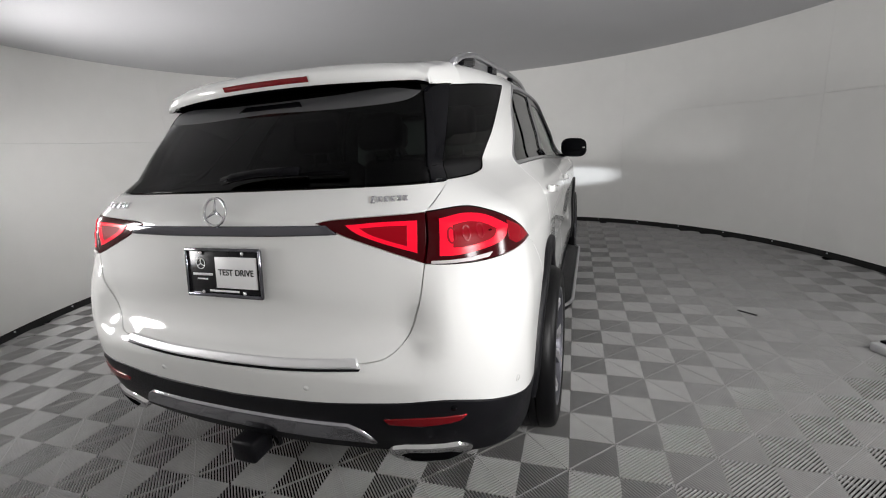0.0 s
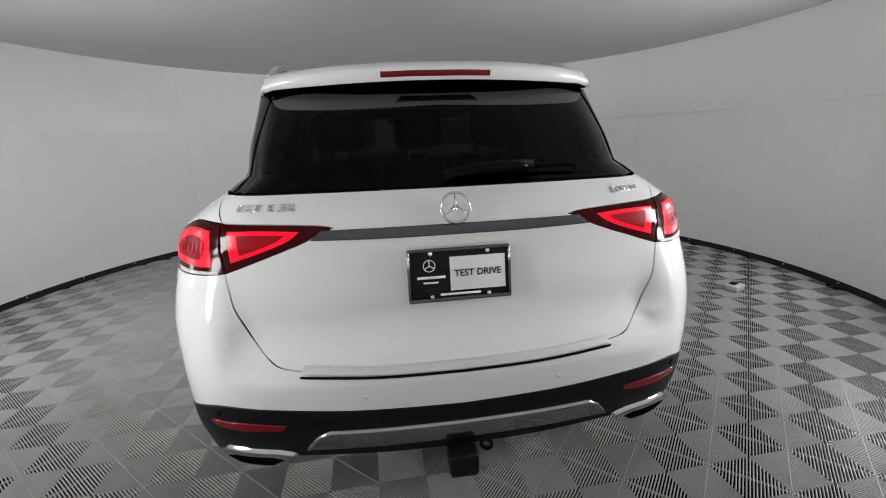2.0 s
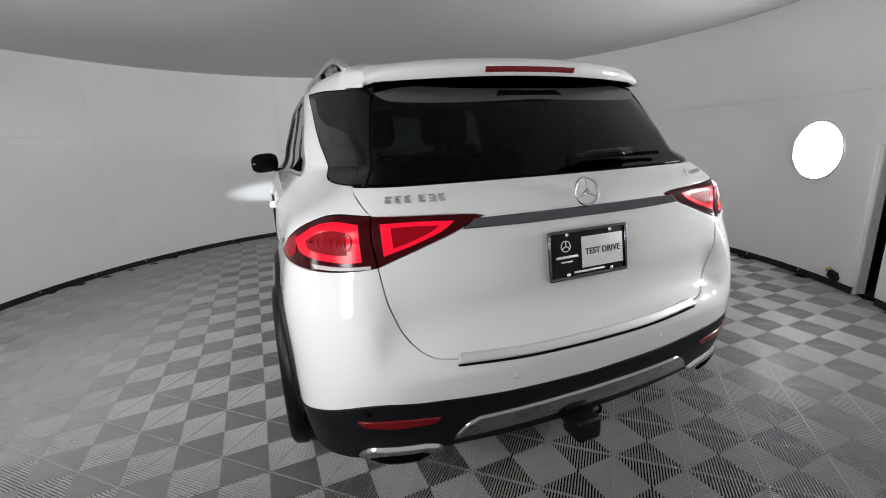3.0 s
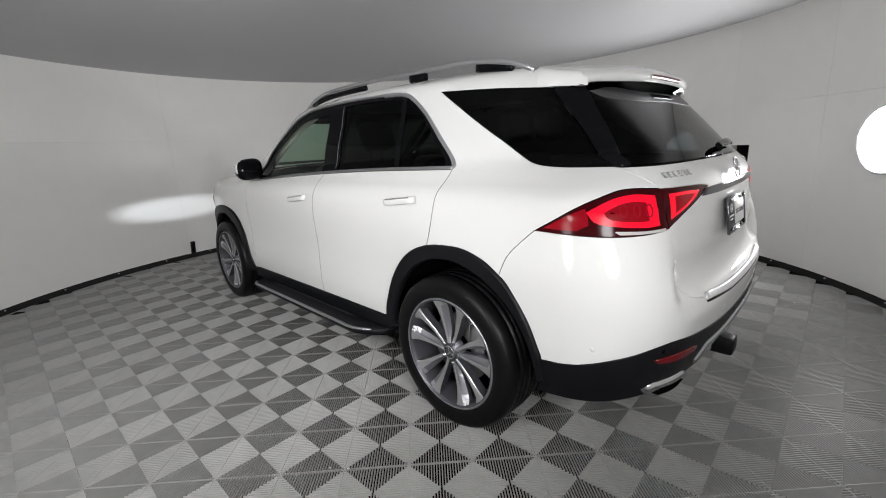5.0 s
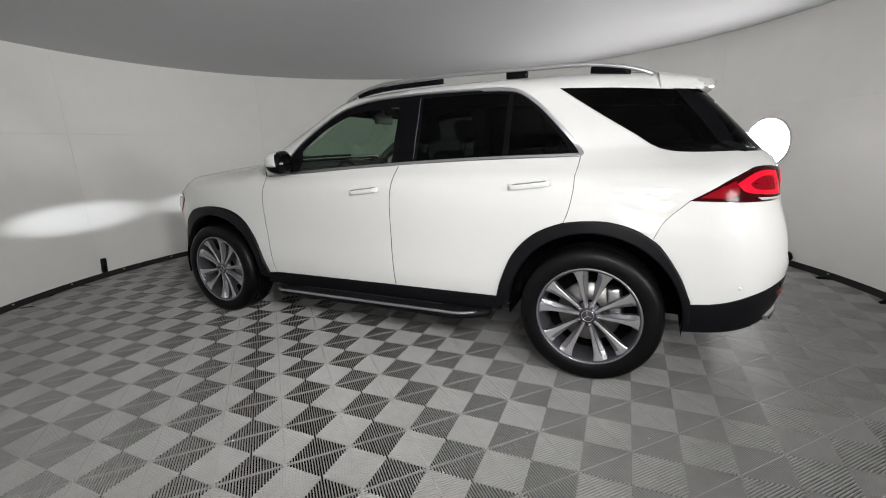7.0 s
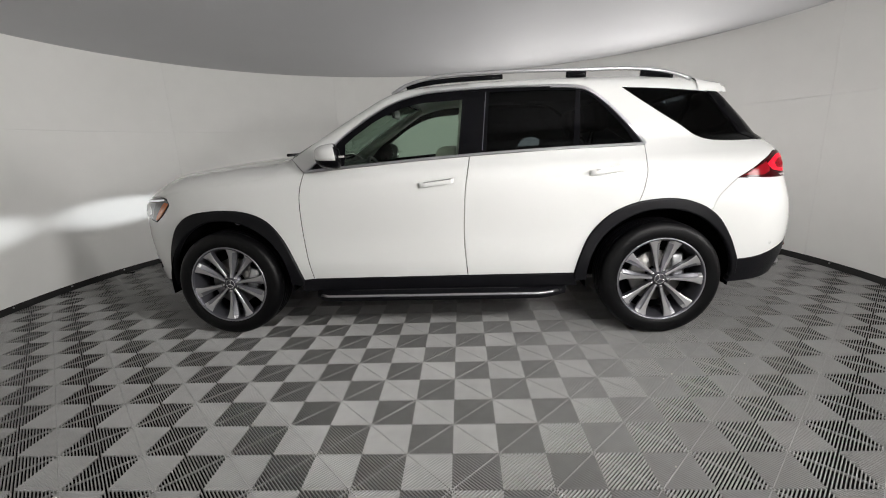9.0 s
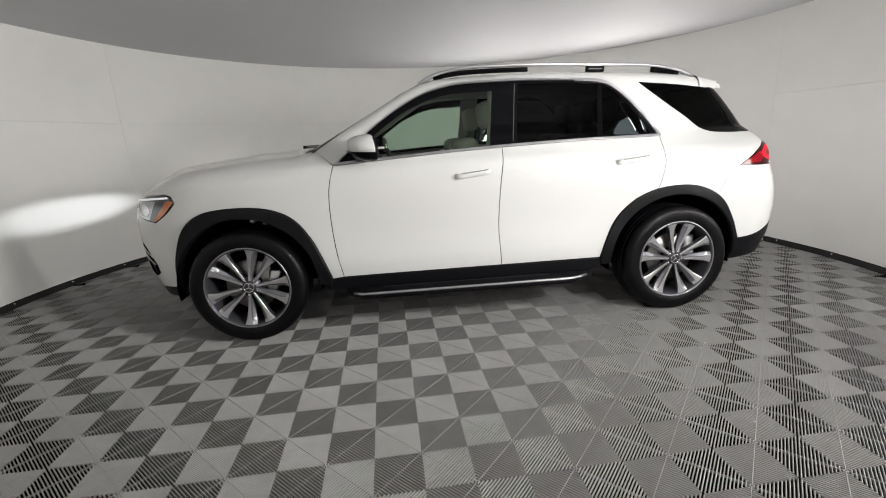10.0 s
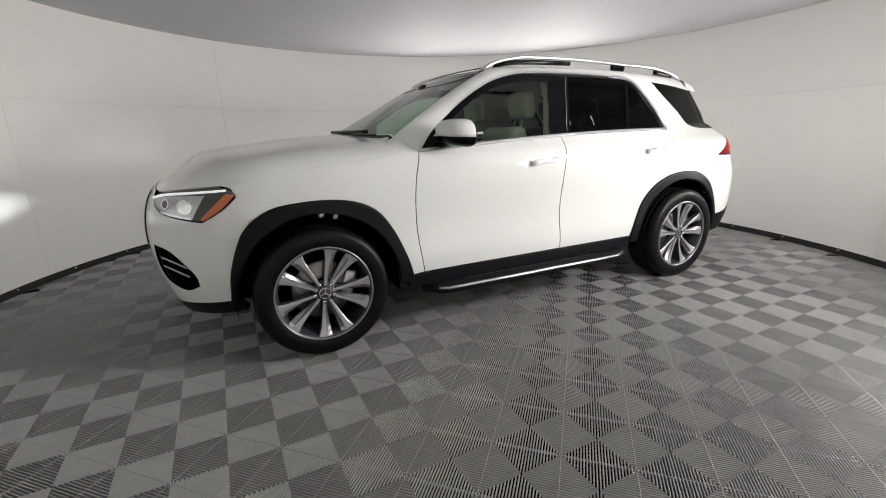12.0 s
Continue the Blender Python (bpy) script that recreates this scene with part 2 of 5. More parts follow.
def body(p):
    """How far places lie outside (+) or inside (-) the car's skin."""
    x, y, z = np.abs(p[..., 0]), p[..., 1], p[..., 2]
    w = half_width(z)
    w = w + 0.030 * np.exp(-(((y - 1.40) / 0.55) ** 2)) * np.exp(-(((z - 0.62) / 0.36) ** 2))
    w = w + 0.034 * np.exp(-(((y + 1.75) / 0.60) ** 2)) * np.exp(-(((z - 0.76) / 0.24) ** 2))
    w = w - 0.12 * np.maximum((y - 1.3), 0) ** 2.2
    w = w - 0.085 * np.maximum((-1.0 - y) / 0.9, 0) ** 2 * np.clip((z - 1.1) / 0.2, 0, 1) ** 2
    back = np.clip((-1.25 - y) / 0.6, 0, 1)
    w = w - 0.020 * back * back * (3 - 2 * back) * np.clip((z - 0.86) / 0.16, 0, 1)
    side = x - w
    wind = 1.668 - 0.544 * (y - 0.28 - 0.07 * (1 - (x / 0.7) ** 2))
    roof = roof_line(y) - 0.032 * (x / 0.62) ** 2
    cabin = -smax(-wind, -roof, 0.06)
    hood = hood_line(y) - 0.055 * (x / 0.8) ** 2
    top = (z - smax(hood, cabin, 0.04)) * 0.9
    inset = recess(np.clip(z, 0.69, 1.15)) * np.clip((0.76 - x) / 0.14, 0, 1) ** 2 * (3 - 2 * np.clip((0.76 - x) / 0.14, 0, 1))
    rear = (rear_line(z) + inset + (0.05 + 0.03 * np.clip((z - 1.1) / 0.12, 0, 1)) * (x / 0.7) ** 2.6 - y) * (1 - 0.25 * np.clip((z - 1.2) / 0.1, 0, 1))
    front = y - (front_line(z) - 0.27 * (x / 0.9) ** 2.8)
    k = 0.32 - 0.20 * np.clip((z - 1.12) / 0.16, 0, 1)
    return smax(smax(side, top, 0.09), np.maximum(rear, front), k)


def meet(eye, way, near, far):
    """Where rays from inside the car leave its skin: places, with the normals there."""
    eye, way = np.broadcast_arrays(np.asarray(eye, float), np.asarray(way, float))
    a, b = np.full(eye.shape[:-1], float(near)), np.full(eye.shape[:-1], float(far))
    for _ in range(34):
        m = (a + b) / 2
        out = body(eye + m[..., None] * way) > 0
        a, b = np.where(out, a, m), np.where(out, m, b)
    p = eye + ((a + b) / 2)[..., None] * way
    n = np.stack([body(p + d) - body(p - d) for d in np.eye(3) * 1e-3], -1)
    return p, n / np.linalg.norm(n, axis=-1, keepdims=True)


def on_side(y, z):
    p, _ = meet(np.array([0.0, y, z]), np.array([1.0, 0, 0]), 0.05, 1.4)
    return tuple(p)


def side_map(q):
    eye = np.stack([0 * q[:, 0], q[:, 0], q[:, 1]], -1)
    return meet(eye, np.array([1.0, 0, 0]), 0.02, 1.4)


def top_map(q):
    eye = np.stack([q[:, 0], q[:, 1], 0 * q[:, 0] + 0.6], -1)
    return meet(eye, np.array([0, 0, 1.0]), 0.0, 1.5)


def round_map(y0, sign):
    """Looks outwards from an upright axis at y0 towards the rear (-1) or the front (+1)."""
    def go(q):
        eye = np.stack([0 * q[:, 0], 0 * q[:, 0] + y0, q[:, 1]], -1)
        way = np.stack([np.sin(q[:, 0]), sign * np.cos(q[:, 0]), 0 * q[:, 0]], -1)
        return meet(eye, way, 0.1, 2.2)
    return go


REAR_Y, FRONT_Y = -1.2, 1.2
rear_map, front_map = round_map(REAR_Y, -1), round_map(FRONT_Y, 1)


def rq(x, y, z):
    return (math.atan2(x, REAR_Y - y), z)


def fq(x, y, z):
    return (math.atan2(x, y - FRONT_Y), z)


def spline(pts, step):
    """Points along a smooth line through pts."""
    pts = [np.array(p, float) for p in pts]
    if len(pts) == 2:
        n = max(1, int(np.linalg.norm(pts[1] - pts[0]) / step))
        return [pts[0] + (pts[1] - pts[0]) * k / n for k in range(n + 1)]
    ext = [2 * pts[0] - pts[1]] + pts + [2 * pts[-1] - pts[-2]]
    out = []
    for a, b, c, d in zip(ext, ext[1:], ext[2:], ext[3:]):
        n = max(1, int(np.linalg.norm(c - b) / step))
        for k in range(n):
            t = k / n
            out.append(0.5 * (2 * b + (c - a) * t + (2 * a - 5 * b + 4 * c - d) * t * t + (3 * b - a - 3 * c + d) * t ** 3))
    return out + [pts[-1]]


def outline(segs, step=0.02):
    """A closed line from pieces that follow one another; each piece is smooth, corners lie between pieces."""
    out = []
    for seg in segs:
        out += spline(seg, step)[:-1] if np.allclose(seg[-1], segs[(segs.index(seg) + 1) % len(segs)][0], atol=1e-6) else spline(seg, step)
    out = np.array(out)
    keep = np.linalg.norm(out - np.roll(out, 1, 0), axis=1) > 1e-5
    return out[keep]


def shrink(poly, d):
    """Moves a closed line inwards by d."""
    area = np.sum(poly[:, 0] * np.roll(poly[:, 1], -1) - np.roll(poly[:, 0], -1) * poly[:, 1])
    t = np.roll(poly, -1, 0) - np.roll(poly, 1, 0)
    t /= np.linalg.norm(t, axis=1, keepdims=True) + 1e-12
    n = np.stack([-t[:, 1], t[:, 0]], -1) * np.sign(area)
    return poly + n * d


def inside(poly, q):
    x, y = q[:, 0][:, None], q[:, 1][:, None]
    a, b = poly, np.roll(poly, -1, 0)
    cross = (a[:, 1] > y) != (b[:, 1] > y)
    at = a[:, 0] + (y - a[:, 1]) / np.where(b[:, 1] == a[:, 1], 1e-12, b[:, 1] - a[:, 1]) * (b[:, 0] - a[:, 0])
    return (cross & (x < at)).sum(1) % 2 == 1


def far_from(poly, q, d):
    a, b = poly[None], np.roll(poly, -1, 0)[None]
    p = q[:, None]
    t = np.clip(((p - a) * (b - a)).sum(-1) / (((b - a) ** 2).sum(-1) + 1e-12), 0, 1)
    return np.linalg.norm(p - a - t[..., None] * (b - a), axis=-1).min(1) > d


def panel(name, segs, shape, mat, parent, side=1, gap=0.0024, thick=0.016, grid=0.04, off=0.0, bevel=0.0014, holes=(), label="", step=0.02, mend=None):
    """A sheet of the car's skin inside an outline, with turned-in rounded edges."""
    edge = shrink(outline([[tuple(p) for p in s] for s in segs], step), gap + bevel)
    rims = [edge] + [np.array(h) for h in holes]
    lo, hi = edge.min(0), edge.max(0)
    gx, gy = np.meshgrid(np.arange(lo[0], hi[0], grid), np.arange(lo[1], hi[1], grid))
    q = np.stack([gx.ravel(), gy.ravel()], -1)
    q = q[inside(edge, q)]
    for r in rims:
        q = q[far_from(r, q, grid * 0.45)] if len(q) else q
    for h in rims[1:]:
        q = q[~inside(h, q)] if len(q) else q
    flat, lines, base = [], [], 0
    for r in rims:
        flat += [Vector(v) for v in r]
        lines += [(base + k, base + (k + 1) % len(r)) for k in range(len(r))]
        base += len(r)
    flat += [Vector(v) for v in q]
    vs, _, fs, *_ = delaunay_2d_cdt(flat, lines, [], 0, 1e-6)
    v2 = np.array([tuple(v) for v in vs])
    mid = np.array([v2[list(f)].mean(0) for f in fs])
    ok = inside(edge, mid)
    for h in rims[1:]:
        ok &= ~inside(h, mid)
    fs = [list(f) for f, k in zip(fs, ok) if k]
    p, n = shape(v2)
    if mend:
        p, n = mend(p, n)
    p = p + n * off
    a, b, c = (p[[f[k] for f in fs]] for k in range(3))
    facing = (np.cross(b - a, c - a) * n[[f[0] for f in fs]]).sum(-1).sum()
    if facing < 0:
        fs = [f[::-1] for f in fs]
    seen = {(f[k], f[(k + 1) % len(f)]) for f in fs for k in range(len(f))}
    rim = [(i, j) for i, j in seen if (j, i) not in seen]
    out = {}
    for i, j in rim:
        for v in (i, j):
            o = np.cross(p[j] - p[i], n[v])
            out[v] = out.get(v, 0) + o / (np.linalg.norm(o) + 1e-12)
    pts, nor, ring1, ring2 = [x for x in p], [x for x in n], {}, {}
    for v, o in out.items():
        o = o / (np.linalg.norm(o) + 1e-12)
        if bevel:
            ring1[v] = len(pts)
            pts.append(p[v] + o * bevel - n[v] * bevel), nor.append(o * 0.8 + n[v] * 0.6)
        else:
            ring1[v] = v
        ring2[v] = len(pts)
        pts.append(p[v] + o * bevel - n[v] * (thick + bevel)), nor.append(o)
    gap_shade = []
    for i, j in rim:
        if bevel:
            fs.append([j, i, ring1[i], ring1[j]])
        gap_shade.append(len(fs))
        fs.append([ring1[j], ring1[i], ring2[i], ring2[j]])
    pts, nor = np.array(pts), np.array(nor)
    if side < 0:
        pts, nor, fs = pts * (-1, 1, 1), nor * (-1, 1, 1), [f[::-1] for f in fs]
    used = sorted({v for f in fs for v in f})
    back = {v: k for k, v in enumerate(used)}
    me = bpy.data.meshes.new(name)
    me.from_pydata([tuple(pts[v]) for v in used], [], [[back[v] for v in f] for f in fs])
    me.materials.append(mat)
    # The turned-in edges of painted panels are blackened as shade in the gaps.
    if mat is M_PAINT and gap > 0 and name not in ("tailgate", "rear_bumper"):
        me.materials.append(M_DARK)
        for k in gap_shade:
            me.polygons[k].material_index = 1
    for poly in me.polygons:
        poly.use_smooth = True
    me.normals_split_custom_set_from_vertices([tuple(nor[v] / (np.linalg.norm(nor[v]) + 1e-12)) for v in used])
    ob = new(name, me)
    ob.parent = parent
    if label:
        tagged(ob, label)
    return ob


def inner_line(poly, f):
    """A smaller copy of a closed line about its middle."""
    mid = poly.mean(0)
    return mid + (poly - mid) * f


def strip(pts, width, inward):
    """The outline of a narrow band along a line, on the side towards a place."""
    line = np.array(spline(pts, 0.02))
    t = np.gradient(line, axis=0)
    t /= np.linalg.norm(t, axis=1, keepdims=True)
    n = np.stack([-t[:, 1], t[:, 0]], -1)
    n *= np.sign(((np.array(inward) - line) * n).sum(1))[:, None]
    other = line + n * width
    a, b = [tuple(v) for v in line], [tuple(v) for v in other]
    return [a, [a[-1], b[-1]], b[::-1], [b[0], a[0]]]


# ---- the booth ----
def booth(deg, r, z):
    a = radians(deg)
    return Vector((CX + r * math.sin(a), CY + r * math.cos(a), z))


def curved_board(bm, a0, a1, r0, r1, z0, z1, steps=14):
    """A bent board, smooth along its bend, with sharp edges."""
    corners = ((r0, z0), (r0, z1), (r1, z1), (r1, z0))
    rings = [[bm.verts.new(booth(a0 + (a1 - a0) * k / steps, r, z)) for r, z in corners] for k in range(steps + 1)]
    for p, q in zip(rings, rings[1:]):
        for i in range(4):
            j = (i + 1) % 4
            bm.faces.new((p[i], p[j], q[j], q[i]))
            for e in (bm.edges.get((p[i], q[i])), bm.edges.get((p[j], q[j]))):
                e.smooth = False
    for ring in (rings[0], rings[-1][::-1]):
        for e in bm.faces.new(ring).edges:
            e.smooth = False
    bmesh.ops.recalc_face_normals(bm, faces=bm.faces)
    return bm


wall = tagged(new("wall_round"), "curved off-white board wall of a photo booth", "wall", kind="structure")
def clear_of_door(a0, a1):
    """The stretches of a wall from a0 to a1 degrees that the opening leaves."""
    d0, d1 = DOOR_AZ
    return [(p, q) for p, q in ((a0, min(a1, d0)), (max(a0, d1), a1)) if q - p > 0.2] if a0 < d1 and a1 > d0 else [(a0, a1)]


for a0, a1 in clear_of_door(0, 180) + [(180, 360)]:
    part("wall_core", curved_board(bmesh.new(), a0, a1, RADIUS + 0.02, RADIUS + 0.12, 0.0, CEILING, 60), M_WALL, wall)
part("door_head", curved_board(bmesh.new(), *DOOR_AZ, RADIUS + 0.001, RADIUS + 0.12, DOOR_TOP, CEILING, 6), M_WALL, wall)
for k in range(10):
    for z0, z1 in ((0.065, 1.6090), (1.6110, CEILING)):
        for a0, a1 in clear_of_door(25.012 + 36 * k, 60.988 + 36 * k):
            part("board", curved_board(bmesh.new(), a0, a1, RADIUS, RADIUS + 0.018, z0, z1, 20), M_WALL, wall)
base = tagged(new("baseboard"), "black gap and rail along the foot of the wall", "baseboard", kind="structure")
for a0, a1 in clear_of_door(0, 180) + [(180, 360)]:
    part("rail", curved_board(bmesh.new(), a0, a1, RADIUS + 0.004, RADIUS + 0.03, 0.0, 0.0655, 60), M_BASE, base)
for k in range(40):
    if DOOR_AZ[0] - 0.6 < 9 * k + 2 < DOOR_AZ[1] + 0.6:
        continue
    bm = bmesh.new()
    bmesh.ops.create_cone(bm, cap_ends=True, segments=10, radius1=0.008, radius2=0.006, depth=0.012, matrix=Matrix.Translation(booth(9 * k + 2, RADIUS, 0.045)) @ pose(0, 0, 0, 90, 0, -(9 * k + 2)))
    part("bolt", bm, M_SATIN, base)
# The dark colour of these boards stands in for the unlit space beyond.
passage = tagged(new("passage"), "space behind the narrow wall opening, coloured dark as if unlit", "passage", kind="structure")
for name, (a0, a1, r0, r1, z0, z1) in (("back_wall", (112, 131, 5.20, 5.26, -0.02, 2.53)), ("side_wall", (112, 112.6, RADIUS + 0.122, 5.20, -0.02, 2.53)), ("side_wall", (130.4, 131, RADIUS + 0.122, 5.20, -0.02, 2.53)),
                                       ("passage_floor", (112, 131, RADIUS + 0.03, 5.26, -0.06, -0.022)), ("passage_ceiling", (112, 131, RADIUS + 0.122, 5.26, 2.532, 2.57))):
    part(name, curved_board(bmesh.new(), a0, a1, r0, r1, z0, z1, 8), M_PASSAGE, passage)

bm = bmesh.new()
bmesh.ops.create_cone(bm, cap_ends=True, segments=96, radius1=RADIUS + 0.2, radius2=RADIUS + 0.2, depth=0.08, matrix=Matrix.Translation((CX, CY, CEILING + 0.041)))
tagged(part("ceiling", bm, M_CEIL, smooth=False), "plain grey stretched ceiling", "ceiling", kind="structure")


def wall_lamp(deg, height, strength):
    lamp = holder("wall_lamp", "lit round white wall lamp, two of the four added as unseen fill", "lamp", "round lamps on the booth wall")
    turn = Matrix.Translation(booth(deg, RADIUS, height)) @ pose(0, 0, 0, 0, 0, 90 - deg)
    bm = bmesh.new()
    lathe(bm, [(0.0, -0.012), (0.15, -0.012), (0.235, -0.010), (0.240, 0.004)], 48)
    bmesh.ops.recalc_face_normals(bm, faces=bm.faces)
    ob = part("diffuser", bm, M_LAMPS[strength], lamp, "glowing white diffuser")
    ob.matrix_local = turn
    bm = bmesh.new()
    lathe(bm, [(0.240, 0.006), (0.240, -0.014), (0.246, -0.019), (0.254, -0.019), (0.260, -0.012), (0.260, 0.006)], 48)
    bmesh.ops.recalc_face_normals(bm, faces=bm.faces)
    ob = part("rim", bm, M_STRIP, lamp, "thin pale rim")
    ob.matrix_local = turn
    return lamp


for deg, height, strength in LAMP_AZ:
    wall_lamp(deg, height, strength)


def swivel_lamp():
    """An added lamp head on a short wall arm, out of view, turned to brighten the car's front."""
    lamp = holder("swivel_lamp", "added unseen fill lamp on a short wall arm", "lamp", "round lamps on the booth wall")
    foot, at = booth(FILL_AZ, RADIUS, FILL_HEIGHT), booth(FILL_AZ, RADIUS - 0.20, FILL_HEIGHT)
    turn = look(at, FILL_AIM) @ pose(0, 0, 0, 0, -90, 0)
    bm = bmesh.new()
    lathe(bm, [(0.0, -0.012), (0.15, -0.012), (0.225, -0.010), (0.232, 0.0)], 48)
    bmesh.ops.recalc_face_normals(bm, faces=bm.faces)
    part("diffuser", bm, M_LAMPS[FILL_POWER], lamp, "glowing white diffuser").matrix_local = turn
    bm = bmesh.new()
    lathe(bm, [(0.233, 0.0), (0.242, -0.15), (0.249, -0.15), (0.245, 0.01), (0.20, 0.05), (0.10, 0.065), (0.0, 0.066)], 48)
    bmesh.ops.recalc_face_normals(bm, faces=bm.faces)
    part("lamp_shell", bm, M_STRIP, lamp, "pale metal shell of the added fill lamp").matrix_local = turn
    part("arm", sweep(bmesh.new(), [tuple(foot), tuple(foot + (at - foot) * 0.4), tuple(foot + (at - foot) * 0.72)], 0.03, 0.03), M_CLAD, lamp, "black wall arm of the added fill lamp")


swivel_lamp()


def wall_plug(deg):
    plug = holder("wall_plug", "black rubber plug with a brass tip low on the wall", "plug", "plugs low on the booth wall")
    turn = Matrix.Translation(booth(deg, RADIUS, 0.115)) @ pose(0, 0, 0, 0, 0, 90 - deg)
    bm = bmesh.new()
    rbox(bm, (0.05, 0.085, 0.075), (-0.022, 0, 0), 0.022, (14, 0, 0), 4)
    rbox(bm, (0.035, 0.05, 0.05), (-0.017, -0.03, -0.02), 0.015, (14, 0, 0), 3)
    part("plug_body", bm, M_CLAD, plug, "black rubber body").matrix_local = turn
    bm = bmesh.new()
    rbox(bm, (0.035, 0.032, 0.045), (-0.020, 0.052, 0.032), 0.013, (25, 0, 0), 3)
    part("plug_tip", bm, M_BRASS, plug, "yellow brass tip").matrix_local = turn


for deg in PLUG_AZ:
    wall_plug(deg)

clip = holder("wall_clip", "black plastic clip at the foot of a wall seam", "clip")
turn = Matrix.Translation(booth(349.6, RADIUS, 0.15)) @ pose(0, 0, 0, 0, 0, 90 - 349.6)
bm = bmesh.new()
rbox(bm, (0.03, 0.060, 0.165), (-0.014, 0, 0), 0.012, (5, 0, 0), 3)
part("clip_body", bm, M_CLAD, clip).matrix_local = turn
bm = bmesh.new()
rbox(bm, (0.035, 0.035, 0.06), (-0.030, 0.012, -0.02), 0.012, (12, 0, 0), 3)
part("clip_catch", bm, M_GLOSS, clip).matrix_local = turn


# ---- the car ----
car = holder("suv", "white four-door sport utility car with black plastic wheel arches", "car")
BELT = curve((-1.41, 1.252), (-0.8, 1.243), (0.0, 1.212), (0.588, 1.176), (0.868, 1.158))


def belt(y0, y1, up=0.0, n=8):
    return [(y, float(BELT(y)) + up) for y in np.linspace(y0, y1, n)]


DLO = [(0.868, 1.164), (0.736, 1.288), (0.576, 1.418), (0.418, 1.522), (0.261, 1.601), (0.106, 1.646), (-0.048, 1.667), (-0.43, 1.676), (-0.81, 1.667), (-0.95, 1.658),
       (-1.055, 1.630), (-1.172, 1.546), (-1.287, 1.43), (-1.380, 1.325), (-1.424, 1.264)]
SEAM_F = [(0.868, 1.158), (0.906, 0.993), (0.912, 0.783), (0.896, 0.584), (0.865, 0.410)]
SEAM_M = [(-0.262, float(BELT(-0.262))), (-0.251, 1.145), (-0.230, 0.998), (-0.217, 0.80), (-0.215, 0.653), (-0.224, 0.532), (-0.232, 0.416)]
SEAM_R = [(-1.408, 1.252), (-1.402, 1.20), (-1.393, 1.149), (-1.391, 1.076), (-1.37, 0.966), (-1.345, 0.898)]
ARCH_F = [(0.94, 0.402), (0.992, 0.554), (1.067, 0.716), (1.164, 0.838), (1.306, 0.903), (1.492, 0.921), (1.703, 0.900), (1.815, 0.845), (1.894, 0.754), (1.953, 0.599), (1.978, 0.437)]
ARCH_R = [(-0.953, 0.420), (-0.987, 0.542), (-1.056, 0.697), (-1.182, 0.826), (-1.345, 0.898), (-1.553, 0.914), (-1.706, 0.878), (-1.829, 0.797), (-1.923, 0.657), (-1.985, 0.510)]
HOOD_SEAM = [(1.06, 1.140), (1.25, 1.122), (1.48, 1.098), (1.80, 1.058), (1.965, 1.028)]
GATE = [(0.0, -2.46, 0.716), (0.25, -2.45, 0.721), (0.50, -2.43, 0.735), (0.59, -2.40, 0.760), (0.640, -2.375, 0.815), (0.668, -2.365, 0.90), (0.697, -2.354, 1.030)]
LAMP_SEAM = [(0.697, -2.354, 1.030), (0.703, -2.335, 1.10), (0.703, -2.325, 1.178)]
LAMP_TOP = [(0.703, -2.325, 1.178), (0.80, -2.26, 1.182), (0.86, -2.205, 1.165), (0.93, -2.11, 1.115), (0.945, -1.947, 1.027)]
LAMP_LOW = [(0.697, -2.354, 1.030), (0.81, -2.313, 1.022), (0.90, -2.22, 1.020), (0.945, -1.947, 1.027)]
INNER_LAMP = [(0.703, -2.325, 1.178), (0.585, -2.35, 1.174), (0.42, -2.38, 1.166), (0.362, -2.385, 1.156)]
INNER_LOW = [(0.362, -2.385, 1.156), (0.40, -2.385, 1.141), (0.463, -2.378, 1.111), (0.58, -2.37, 1.070), (0.697, -2.354, 1.030)]
PILLAR_SEAM = [(0.703, -2.325, 1.178), (0.722, -2.25, 1.22), (0.733, -2.177, 1.256)]
BUMPER_LOW = [(0.0, -2.47, 0.580), (0.333, -2.464, 0.592), (0.58, -2.444, 0.612), (0.754, -2.40, 0.622), (0.88, -2.28, 0.575), (0.945, -2.12, 0.520), (0.955, -1.985, 0.500)]
RQ = lambda pts: [rq(*p) for p in pts]
SQ = lambda pts: [rq(*on_side(*p)) for p in pts]
mirrored = lambda pts: [(-a, b) for a, b in pts][::-1]
roof_x = 0.60
roof_edge = [(y, float(top_map(np.array([[roof_x, y]]))[0][0, 2])) for y in np.linspace(0.20, -1.76, 16)]
PILLAR_TOP = [(0.985, 1.250), (0.75, 1.398), (0.543, 1.522), (0.36, 1.622), (0.26, 1.664), roof_edge[0]]

